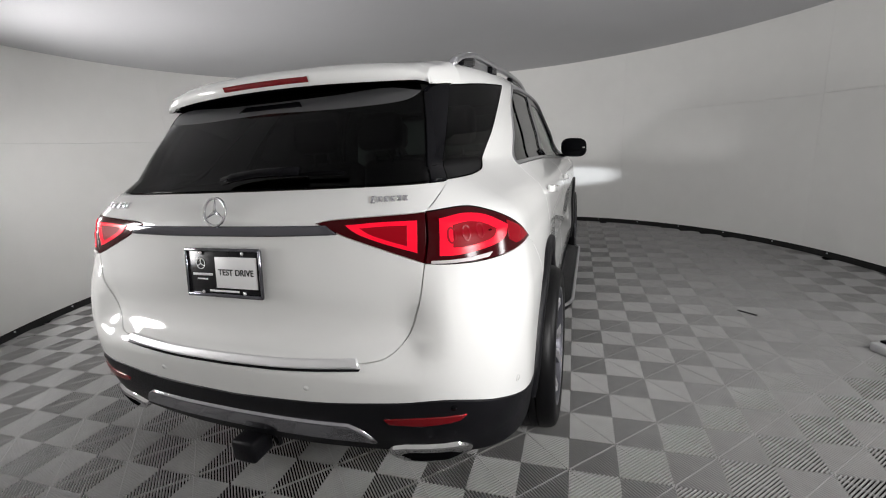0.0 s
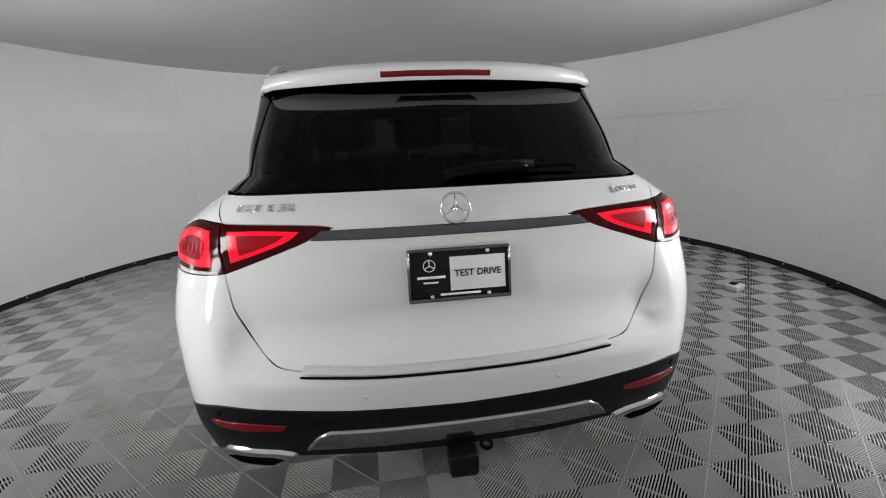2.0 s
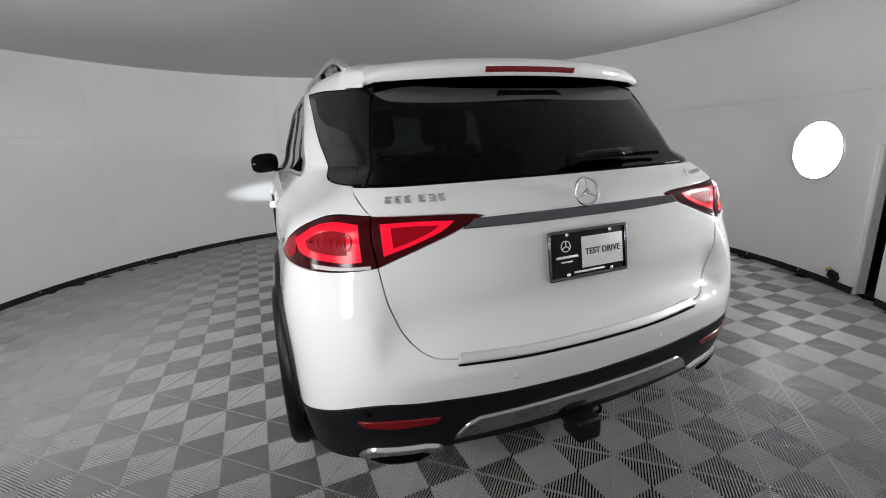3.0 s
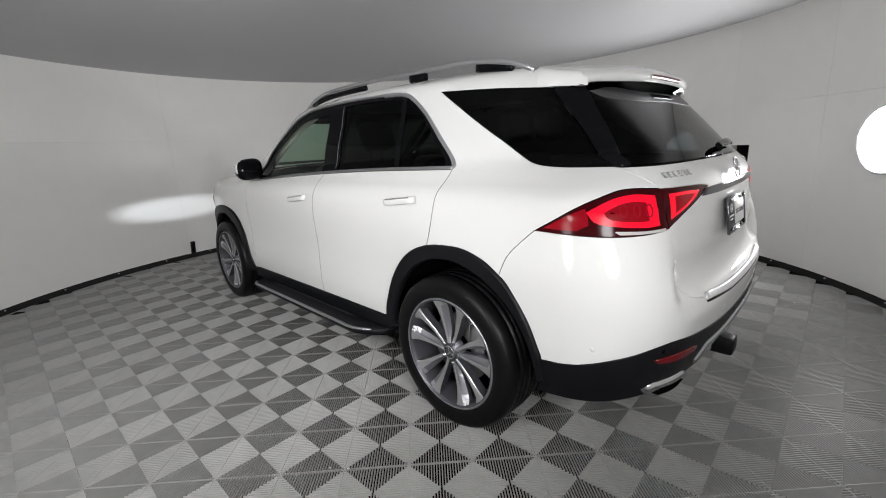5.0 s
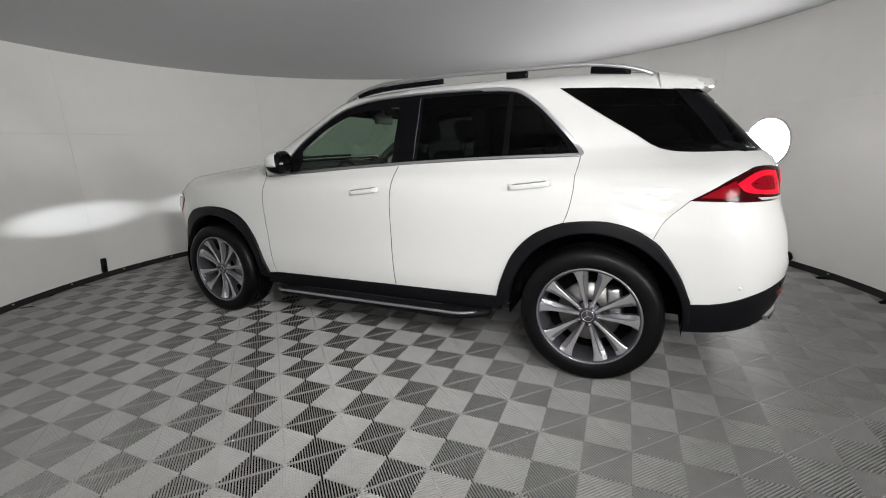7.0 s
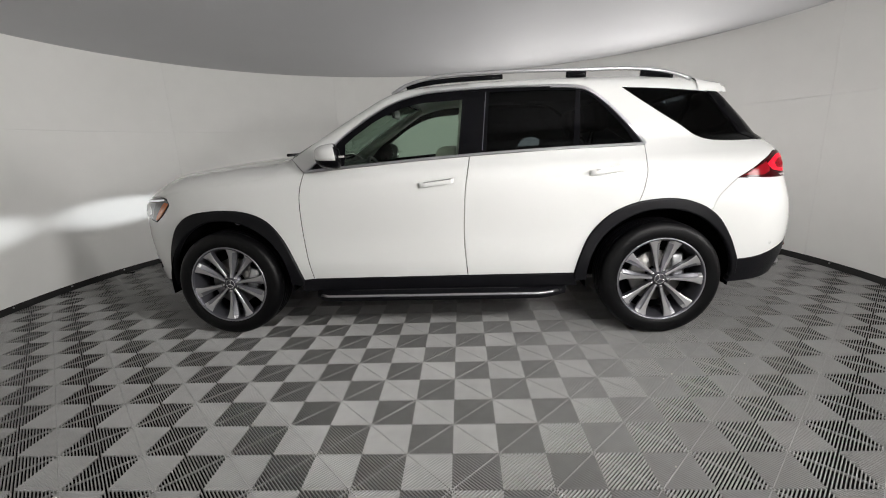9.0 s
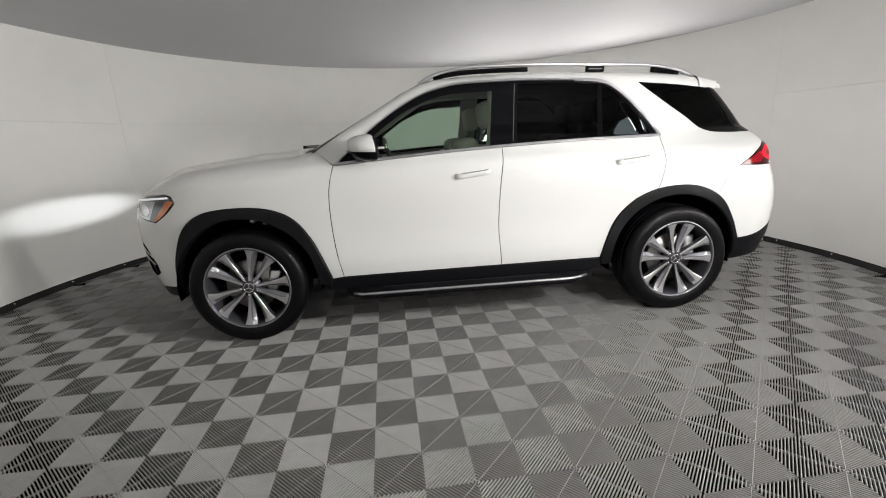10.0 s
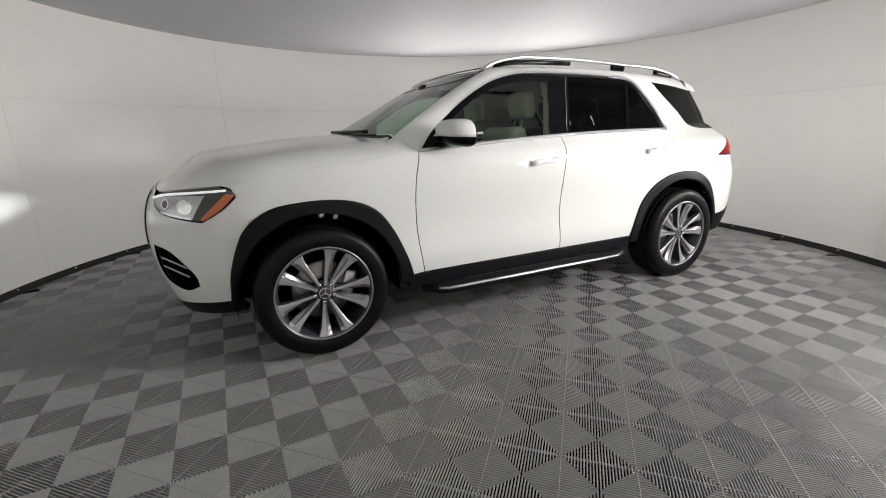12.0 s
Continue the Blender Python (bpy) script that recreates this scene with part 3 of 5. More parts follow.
doors = {}
for sd in (-1, 1):
    panel("front_fender", [SEAM_F[::-1], [SEAM_F[0], (0.965, 1.238)], [(0.965, 1.238), (0.985, 1.250)], [(0.985, 1.250), (1.045, 1.215), (1.06, 1.140)], HOOD_SEAM,
          [(1.965, 1.028), (1.905, 1.008), (1.893, 0.975)], [(1.893, 0.975), (1.862, 0.90), (1.838, 0.826)], [p for p in ARCH_F[::-1] if p[0] < 1.83 and p[0] > 0.9] and [(1.838, 0.826)] + [p for p in ARCH_F[::-1] if p[0] < 1.82],
          [(0.94, 0.402), (0.865, 0.410)]], side_map, M_PAINT, car, sd)
    doors["f", sd] = panel("front_door", [belt(0.868, -0.262), SEAM_M, [(-0.232, 0.416), (0.3, 0.412), (0.865, 0.410)], SEAM_F[::-1]], side_map, M_PAINT, car, sd)
    doors["r", sd] = panel("rear_door", [belt(-0.262, -1.408), SEAM_R, ARCH_R[:5][::-1], [(-0.953, 0.420), (-0.6, 0.418), (-0.232, 0.416)], SEAM_M[::-1]], side_map, M_PAINT, car, sd)
    panel("roof_pillar_frame", [DLO[:9], [DLO[8], (-0.81, float(np.interp(0.81, [-y for y, z in roof_edge], [z for y, z in roof_edge])))],
          [p for p in roof_edge[::-1] if p[0] > -0.80] and [(-0.81, float(np.interp(0.81, [-y for y, z in roof_edge], [z for y, z in roof_edge])))] + [p for p in roof_edge[::-1] if p[0] > -0.80],
          PILLAR_TOP[::-1], [(0.985, 1.250), (0.965, 1.238)], [(0.965, 1.238), (0.868, 1.164)]], side_map, M_PAINT, car, sd, gap=0, bevel=0, grid=0.03)
    rear_edge = [(-0.81, float(np.interp(0.81, [-y for y, z in roof_edge], [z for y, z in roof_edge])))] + [p for p in roof_edge if p[0] < -0.82]
    panel("quarter_panel", [SQ(rear_edge), RQ([on_side(*rear_edge[-1]), (0.675, -1.83, 1.60), (0.668, -1.872, 1.578)]),
          [rq(0.668, -1.872, 1.578)] + SQ([(-1.576, 1.604), (-1.270, 1.624)]), SQ([(-1.270, 1.624), (-1.457, 1.496), (-1.643, 1.376), (-1.755, 1.300), (-1.83, 1.270), (-1.95, 1.257)]) + [rq(0.733, -2.177, 1.256)],
          RQ(PILLAR_SEAM[::-1]), RQ(LAMP_TOP), RQ([(0.945, -1.947, 1.027), (1.0, -1.86, 0.92), on_side(-1.79, 0.826)]),
          SQ([(-1.79, 0.826)] + ARCH_R[4:7][::-1]), SQ(SEAM_R[::-1]), SQ([SEAM_R[0]] + DLO[9:][::-1]) + SQ([(-0.81, 1.667)]), SQ([(-0.81, 1.667), rear_edge[0]])],
          rear_map, M_PAINT, car, sd, gap=0.0008, bevel=0.0014, grid=0.03, step=0.015)
    # windows and their frames
    cy = (-0.3, 1.45)
    panel("window_surround", [strip(DLO, 0.020, cy)[0], [DLO[-1], (-1.40, 1.2535)], belt(-1.40, 0.862, 0.002), [(0.862, float(BELT(0.862)) + 0.002), DLO[0]]], side_map, M_GLOSS, car, sd, off=-0.012, gap=0, bevel=0, thick=0.004,
          holes=[outline([belt(0.60, -0.185, 0.020), [(-0.185, float(BELT(-0.185)) + 0.02), (-0.222, 1.600)], [(-0.222, 1.600), (0.11, 1.582), (0.343, 1.505), (0.50, 1.410), (0.60, 1.335)], [(0.60, 1.335), (0.60, float(BELT(0.6)) + 0.02)]], 0.03),
                 outline([belt(-0.375, -0.952, 0.020), [(-0.952, float(BELT(-0.952)) + 0.02), (-0.975, 1.625)], [(-0.975, 1.625), (-0.7, 1.640), (-0.405, 1.640)], [(-0.405, 1.640), (-0.375, float(BELT(-0.375)) + 0.02)]], 0.03),
                 outline([belt(-0.990, -1.350, 0.020), [(-1.350, float(BELT(-1.35)) + 0.02), (-1.325, 1.315), (-1.24, 1.42), (-1.135, 1.53), (-1.05, 1.60), (-1.005, 1.618)], [(-1.005, 1.618), (-0.990, float(BELT(-0.99)) + 0.02)]], 0.03)])
    panel("side_window", [belt(0.63, -0.18, 0.012), [(-0.18, float(BELT(-0.18)) + 0.012), (-0.225, 1.61)], [(-0.225, 1.61), (0.11, 1.592), (0.35, 1.512), (0.51, 1.415), (0.63, 1.325)], [(0.63, 1.325), (0.63, float(BELT(0.63)) + 0.012)]],
          side_map, M_GLASS, doors["f", sd], sd, off=-0.018, gap=0, bevel=0, thick=0.004, label="clear green-tinted window").visible_shadow = False
    panel("side_window", [belt(-0.37, -1.37, 0.012), [(-1.37, float(BELT(-1.37)) + 0.012), (-1.335, 1.32), (-1.25, 1.425), (-1.14, 1.54), (-1.05, 1.612), (-0.97, 1.636)], [(-0.97, 1.636), (-0.7, 1.648), (-0.40, 1.648)], [(-0.40, 1.648), (-0.37, float(BELT(-0.37)) + 0.012)]],
          side_map, M_PRIVACY, doors["r", sd], sd, off=-0.018, gap=0, bevel=0, thick=0.004, label="dark privacy window")
    panel("belt_trim", [belt(0.866, -1.404, 0.000, 14), [(-1.404, float(BELT(-1.404))), (-1.404, float(BELT(-1.404)) + 0.015)], belt(-1.404, 0.866, 0.015, 14), [(0.866, float(BELT(0.866)) + 0.015), (0.866, float(BELT(0.866)))]], side_map, M_SATIN, car, sd,
          off=0.004, gap=0, bevel=0.002, thick=0.012, label="satin metal strip under the windows")
    panel("window_trim", strip(DLO[:9], 0.010, cy), side_map, M_SATIN, car, sd, off=0.002, gap=0, bevel=0.001, thick=0.012, label="thin satin metal window frame")
    panel("window_trim", strip(DLO[8:], 0.019, cy), side_map, M_SATIN, car, sd, off=0.003, gap=0, bevel=0.0015, thick=0.012, label="satin metal window frame")
    panel("pillar_line", strip([(-0.385, 1.645), (-0.352, 1.262)], 0.006, cy), side_map, M_ALLOYDARK, car, sd, off=-0.010, gap=0, bevel=0.001, thick=0.004, label="thin grey line on the black pillar")
    panel("quarter_window", [[rq(0.668, -1.872, 1.578)] + SQ([(-1.576, 1.604), (-1.270, 1.624)]), SQ([(-1.270, 1.624), (-1.457, 1.496), (-1.643, 1.376), (-1.755, 1.300), (-1.83, 1.270), (-1.95, 1.257)]) + [rq(0.733, -2.177, 1.256)],
          RQ([(0.733, -2.177, 1.256), (0.703, -2.03, 1.41), (0.668, -1.872, 1.578)])], rear_map, M_PRIVACY, car, sd, off=-0.003, gap=0.003, bevel=0.001, thick=0.004, grid=0.03, label="dark privacy quarter window")
    # arches, sill and step
    for arch, hub in ((ARCH_F, 1.4975), (ARCH_R, -1.4975)):
        ang = np.radians(np.linspace(-1, 181, 26))
        ring = [(hub - 0.462 * math.cos(a), 0.385 + 0.462 * math.sin(a)) for a in ang]
        if hub > 0:
            ring = [(hub - 0.462 * math.cos(a) * (1.0 if math.cos(a) > 0 else 0.98), 0.385 + 0.465 * math.sin(a)) for a in ang]
            line = arch
            close = [[arch[-1], (1.985, 0.36), (hub + 0.452, 0.36)], ring[::-1], [ring[0], (0.955, 0.36), arch[0]]]
        else:
            line = arch[::-1]
            close = [[arch[0], (-0.96, 0.36), ring[-1]], ring[::-1], [ring[0], (-1.99, 0.38), arch[-1]]]
            close = [[line[-1], (-0.965, 0.37), (hub + 0.462, 0.372)], ring[::-1], [ring[0], (-1.99, 0.40), line[0]]]
        segs = [line] + close
        panel("wheel_arch", segs, side_map, M_CLAD, car, sd, off=0.020, gap=0, bevel=0.010, thick=0.03, grid=0.05, label="matt black plastic wheel arch")
        bm = bmesh.new()
        prof = [(0.468, 0.93), (0.475, 0.62), (0.30, 0.60)]
        rings = []
        for a in np.radians(np.linspace(-9, 189, 30)):
            rings.append([bm.verts.new((sd * h, hub + r * math.cos(a), 0.385 + r * math.sin(a))) for r, h in prof])
        for a, b in zip(rings, rings[1:]):
            for i in range(2):
                bm.faces.new((a[i], a[i + 1], b[i + 1], b[i]))
        part("wheel_well", bm, M_DARK, car, "dark wheel well liner")
        if hub > 0:
            for dy, dz in ((-0.045, 0.432), (-0.125, 0.416)):
                bm = bmesh.new()
                rbox(bm, (0.05, 0.034, 0.045), (sd * 0.80, hub + dy, 0.385 + dz), 0.008, (20, 0, 0))
                part("strut_bracket", bm, M_SATIN, car, "pale metal strut bracket")
    panel("sill", [[(0.955, 0.402), (0.3, 0.408), (-0.955, 0.414)], [(-0.955, 0.414), (-0.975, 0.33)], [(-0.975, 0.33), (0.97, 0.315)], [(0.97, 0.315), (0.955, 0.402)]], side_map, M_CLAD, car, sd, off=0.004, gap=0.001, thick=0.08, label="black plastic sill")
    bm = bmesh.new()
    ys = np.linspace(0.86, -0.90, 30)
    rows = []
    for y in ys:
        t = min((0.86 - y) / 0.12, (y + 0.90) / 0.22, 1.0)
        xo = 0.945 + 0.105 * math.sin(max(t, 0.02) * math.pi / 2)
        zz = 0.318 - 0.004 * (y + 0.9)
        rows.append([bm.verts.new((sd * x, y, z)) for x, z in ((0.86, zz + 0.008), (xo - 0.02, zz), (xo - 0.004, zz - 0.010), (xo - 0.012, zz - 0.04), (0.86, zz - 0.05))])
    for a, b in zip(rows, rows[1:]):
        for i in range(4):
            bm.faces.new((a[i], a[i + 1], b[i + 1], b[i]))
    bm.faces.new(rows[0]), bm.faces.new(rows[-1][::-1])
    bmesh.ops.recalc_face_normals(bm, faces=bm.faces)
    board = part("running_board", bm, M_CLAD, car, "black running board with a bright edge")
    edge_line = []
    for y in ys[1:-1]:
        t = min((0.86 - y) / 0.12, (y + 0.90) / 0.22, 1.0)
        edge_line.append((sd * (0.945 + 0.105 * math.sin(t * math.pi / 2) - 0.006), y, 0.316 - 0.004 * (y + 0.9)))
    part("edge_trim", sweep(bmesh.new(), edge_line, 0.022, 0.014), M_SATIN, board, "bright metal edge strip")
    for j in range(3):
        line = [(sd * (0.905 + 0.032 * j), y, 0.3235 - 0.004 * (y + 0.9) - 0.003 * j) for y in np.linspace(0.66 - 0.05 * j, -0.62 + 0.04 * j, 12)]
        part("grip_rib", sweep(bmesh.new(), line, 0.014, 0.006), M_DASH, board)
    # handles and mirrors
    for kind, y0, y1, z0, z1 in (("f", 0.075, -0.153, 1.050, 1.074), ("r", -1.034, -1.266, 1.090, 1.114)):
        a, b = on_side(y0, z0), on_side(y1, z1)
        pts = [(sd * (a[0] + (b[0] - a[0]) * t + 0.004 + 0.024 * min(1, 9 * t, 9 * (1 - t)) ** 0.6), y0 + (y1 - y0) * t, z0 + (z1 - z0) * t) for t in np.linspace(0, 1, 15)]
        part("door_handle", sweep(bmesh.new(), pts, 0.016, 0.034, n=12), M_PAINT, doors[kind, sd], "white door handle with a bright edge")
        pts2 = [(x + sd * 0.004, y, z + 0.014) for x, y, z in pts[2:-1]]
        part("handle_trim", sweep(bmesh.new(), pts2, 0.008, 0.007), M_CHROME, doors[kind, sd], "chrome handle strip")
        bm = bmesh.new()
        rbox(bm, (0.006, 0.14, 0.044), (sd * ((a[0] + b[0]) / 2 + 0.0005), (y0 + y1) / 2, (z0 + z1) / 2), 0.003, (5 if y0 < y1 else -6, 0, 0))
        part("handle_recess", bm, M_PAINT, doors[kind, sd])
    mir = holder("side_mirror")
    mir.parent = car
    for nm, m, z0, z1, lab in (("mirror_cap", M_PAINT, -0.020, 1.0, "white mirror cap"), ("mirror_base", M_GLOSS, -1.0, -0.020, "gloss black mirror lower half")):
        bm = bmesh.new()
        rows = []
        for i in range(17):
            v = math.pi * (-0.5 + i / 16)
            row = []
            for k in range(28):
                u = 2 * math.pi * k / 28
                c, s, cv, sv = math.cos(u), math.sin(u), math.cos(v), math.sin(v)
                f = lambda q, e: math.copysign(abs(q) ** e, q)
                xx, yy, zz = 0.112 * f(c, 0.75) * f(cv, 0.6), 0.125 * f(s, 0.8) * f(cv, 0.6), 0.082 * f(sv, 0.7)
                yy *= 1.0 if yy > 0 else 0.42
                zz = max(min(zz, z1), z0)
                row.append(bm.verts.new((sd * (0.990 + xx), 0.628 + yy - 0.30 * xx + 0.1 * zz, 1.262 + zz * (0.85 + 0.15 * min(1, max(0, 1 - yy / 0.125))) - 0.05 * xx)))
            rows.append(row)
        for a, b in zip(rows, rows[1:]):
            for k in range(28):
                bm.faces.new((a[k], a[(k + 1) % 28], b[(k + 1) % 28], b[k]))
        bmesh.ops.remove_doubles(bm, verts=bm.verts, dist=0.0004)
        bmesh.ops.recalc_face_normals(bm, faces=bm.faces)
        ob = part(nm, bm, m, mir, lab)
        ob.data.materials.append(M_GLOSS)
        for poly in ob.data.polygons:
            poly.material_index = 1 if poly.center.y < 0.628 - 0.30 * (abs(poly.center.x) - 0.990) - 0.012 else 0
    part("mirror_arm", sweep(bmesh.new(), [(sd * 0.84, 0.70, 1.188), (sd * 0.90, 0.69, 1.195), (sd * 0.97, 0.66, 1.21), (sd * 1.02, 0.64, 1.22)], 0.085, 0.035), M_GLOSS, mir, "black mirror arm")
    part("turn_signal", sweep(bmesh.new(), [(sd * (0.930 + 0.017 * k), 0.768 - 0.0030 * k * k, 1.250 + 0.001 * k) for k in range(10)], 0.010, 0.013), M_CLEAR, mir, "clear turn signal strip")
    # Gloss black puts the dark reflection into the glass's own colour.
    bm = bmesh.new()
    rbox(bm, (0.165, 0.006, 0.105), (sd * 0.985, 0.592, 1.258), 0.02, (0, 0, -17 * sd))
    part("mirror_glass", bm, M_GLOSS, mir, "mirror glass coloured black for its dark reflection")
    # roof rail
    rail = holder("roof_rail")
    rail.parent = car
    zs = curve((-1.745, 0.006), (-1.66, 0.028), (-1.50, 0.048), (-1.0, 0.056), (-0.3, 0.064), (0.0, 0.060), (0.15, 0.040), (0.275, 0.008))
    ys = np.linspace(0.275, -1.745, 40)
    tz = top_map(np.stack([0 * ys + 0.615, ys], -1))[0][:, 2]
    part("rail_bar", sweep(bmesh.new(), [(sd * 0.622, y, z + float(zs(y)) - 0.008) for y, z in zip(ys, tz)], 0.034, 0.024, n=12), M_SATIN, rail, "satin aluminium rail")
    for ya, yb in ((0.17, -0.50), (-0.93, -1.06), (-1.42, -1.63)):
        yy = np.linspace(ya, yb, 8)
        zz = top_map(np.stack([0 * yy + 0.615, yy], -1))[0][:, 2]
        hgt = 0.8 if ya < 0 else 0.6
        part("rail_foot", sweep(bmesh.new(), [(sd * 0.622, y, z + float(zs(y)) * 0.45 - 0.004) for y, z in zip(yy, zz)], 0.026, 0.055 * hgt, n=8), M_GLOSS, rail, "black rail foot")
    # headlamps
    head = holder("headlamp")
    head.parent = car
    HL = [fq(*on_side(1.965, 1.026)), fq(0.72, 2.22, 0.998), fq(0.52, 2.31, 0.962)]
    HB = [fq(0.52, 2.31, 0.962), fq(0.66, 2.25, 0.885), fq(0.76, 2.19, 0.858), fq(0.845, 2.07, 0.838)]
    HS = [fq(0.845, 2.07, 0.838), fq(0.90, 1.965, 0.905), fq(0.93, 1.893, 0.975)]
    HE = [fq(0.93, 1.893, 0.975), fq(*on_side(1.905, 1.008)), fq(*on_side(1.965, 1.026))]
    panel("headlamp_housing", [HL, HB, HS, HE], front_map, M_HOUSING, head, sd, off=0.003, gap=0.003, bevel=0.003, thick=0.03, grid=0.025, label="dark glossy headlamp body")
    bowl = [(0.515, 0.948), (0.60, 0.968), (0.72, 0.976), (0.800, 0.978)], [(0.800, 0.978), (0.760, 0.905), (0.735, 0.858)], [(0.735, 0.858), (0.655, 0.872), (0.575, 0.893), (0.515, 0.948)]
    panel("reflector_bowl", [list(q) for q in bowl], front_map, M_HEADIN, head, sd, off=0.0045, gap=0, bevel=0.002, thick=0.004, grid=0.02, label="silvered headlamp reflector")
    for ca, cz, ra, rz in ((0.600, 0.930, 0.026, 0.028), (0.705, 0.920, 0.036, 0.038)):
        oval = np.array([(ca + ra * math.cos(a), cz + rz * math.sin(a)) for a in np.linspace(0, 2 * math.pi, 25)[:-1]])
        ring = panel("projector", [[tuple(p) for p in oval] + [tuple(oval[0])]], front_map, M_CHROME, head, sd, off=0.0075, gap=0, bevel=0.002, thick=0.004, grid=0.02, holes=[shrink(oval, 0.007)], label="chrome projector ring")
        eye = shrink(oval, 0.008)
        panel("projector_lens", [[tuple(p) for p in eye] + [tuple(eye[0])]], front_map, M_PROJ if ra > 0.03 else M_HOUSING, ring, sd, off=0.006, gap=0, bevel=0.001, thick=0.003, grid=0.015, label="clear projector lens")
    panel("lower_light", strip([(0.575, 0.884), (0.655, 0.865), (0.728, 0.854)], 0.012, (0.66, 0.95)), front_map, M_PROJ, head, sd, off=0.0065, gap=0, bevel=0.001, thick=0.004, label="bright lower reflector edge")
    panel("day_light", strip([fq(0.915, 1.945, 1.008), fq(0.72, 2.22, 0.984), fq(0.55, 2.30, 0.956)], 0.011, fq(0.8, 2.1, 0.85)), front_map, M_DRL, head, sd, off=0.007, gap=0, bevel=0.001, thick=0.006, label="lit white light strip")
    panel("amber_reflector", [[fq(0.855, 2.06, 0.848), fq(0.90, 1.965, 0.912), fq(0.926, 1.905, 0.978)], [fq(0.926, 1.905, 0.978), fq(0.912, 1.94, 0.985), fq(0.878, 2.01, 0.92), fq(0.845, 2.075, 0.855)], [fq(0.845, 2.075, 0.855), fq(0.855, 2.06, 0.848)]],
          front_map, M_AMBER, head, sd, off=0.007, gap=0, bevel=0.001, thick=0.01, grid=0.03, label="amber side reflector")

# hood, windscreen, roof
S3 = [on_side(*p) for p in spline(HOOD_SEAM, 0.03)]
hood_side = [(p[0], p[1]) for p in S3]
nose_p, _ = front_map(np.array([fq(0.83, 2.08, 1.016), fq(0.72, 2.22, 1.000), fq(0.52, 2.31, 0.985), fq(0.28, 2.385, 1.020), fq(0.0, 2.40, 1.030)]))
nose = [hood_side[-1]] + [(x, y - 0.004) for x, y, z in nose_p]
corner = [(on_side(*q)[0], q[0]) for q in ((0.985, 1.250), (1.045, 1.215))]
cowl = [(0.0, 1.155), (0.45, 1.125), (0.74, 1.068), (corner[0][0] - 0.012, 1.015)]
hood_corner = [cowl[-1], (corner[1][0] - 0.004, 1.042), hood_side[0]]
flip = lambda pts: [(-a, b) for a, b in pts][::-1]
panel("hood", [hood_side, nose, flip(nose), flip(hood_side), flip(hood_corner), flip(cowl), cowl, hood_corner], top_map, M_PAINT, car, grid=0.05, gap=-0.0014, bevel=0.001)
ws_side = [(on_side(*p)[0], p[0]) for p in PILLAR_TOP[:5]]
ws_top = [ws_side[-1], (0.45, 0.31), (0.0, 0.345)]
ws_low = [(0.0, 1.105), (0.45, 1.075), ws_side[0]]
screen = panel("windscreen", [ws_side, ws_top, flip(ws_top), flip(ws_side), flip(ws_low), ws_low], top_map, M_WIND, car, off=-0.004, gap=0.004, bevel=0.001, thick=0.005, grid=0.06, label="clear green-tinted windscreen")
screen.visible_shadow = False
ws_band = [(ws_side[3][0], 0.36), (0.45, 0.45), (0.0, 0.48)]
panel("windscreen_band", [[ws_side[3], ws_side[4]], ws_top, flip(ws_top), flip([ws_side[3], ws_side[4]]), flip(ws_band), ws_band[::-1]],
      top_map, M_GLOSS, screen, off=-0.001, gap=0.006, bevel=0.001, thick=0.002, grid=0.05, label="black band along the windscreen top")
panel("cowl", [[(0.0, 1.16), (0.45, 1.13), (0.80, 1.075)], [(0.80, 1.075), (0.80, 0.99)], [(0.80, 0.99), (0.45, 1.068), (0.0, 1.098)], flip([(0.0, 1.098), (0.45, 1.068), (0.80, 0.99)][::-1])[::1], [(-0.80, 0.99), (-0.80, 1.075)], [(-0.80, 1.075), (-0.45, 1.13), (0.0, 1.16)]],
      top_map, M_CLAD, car, off=-0.012, gap=0, bevel=0.001, thick=0.01, grid=0.06, label="black plastic scuttle")
roof_side = [(roof_x, y) for y in np.linspace(0.20, -1.76, 16)]
roof_front = [(0.0, 0.340), (0.45, 0.305), ws_side[-1], roof_side[0]]
panel("roof", [roof_side, [(roof_x, -1.76), (-roof_x, -1.76)], flip(roof_side), flip(roof_front), roof_front], top_map, M_PAINT, car, gap=0.001, bevel=0, grid=0.08)
panel("sunroof", [[(0.46, 0.22), (0.46, -0.95)], [(0.46, -0.95), (-0.46, -0.95)], [(-0.46, -0.95), (-0.46, 0.22)], [(-0.46, 0.22), (0.0, 0.27), (0.46, 0.22)]], top_map, M_GLOSS, car, off=0.004, gap=0, thick=0.006, grid=0.1, label="dark glass sunroof")
panel("headliner", [[(0.56, 0.22), (0.56, -1.9)], [(0.56, -1.9), (-0.56, -1.9)], [(-0.56, -1.9), (-0.56, 0.22)], [(-0.56, 0.22), (0.56, 0.22)]], top_map, M_LINER, car, off=-0.045, gap=0, bevel=0, thick=0.005, grid=0.1, label="pale headliner")
for j in (0, 1):
    pts = [(x, 1.115 - 0.03 * abs(x) - 0.02 * j, 1.278 - 0.03 * j) for x in np.linspace(-0.62 + 0.25 * j, 0.45, 12)]
    part("wiper_blade", sweep(bmesh.new(), pts, 0.016, 0.022), M_CLAD, car, "black windscreen wiper")

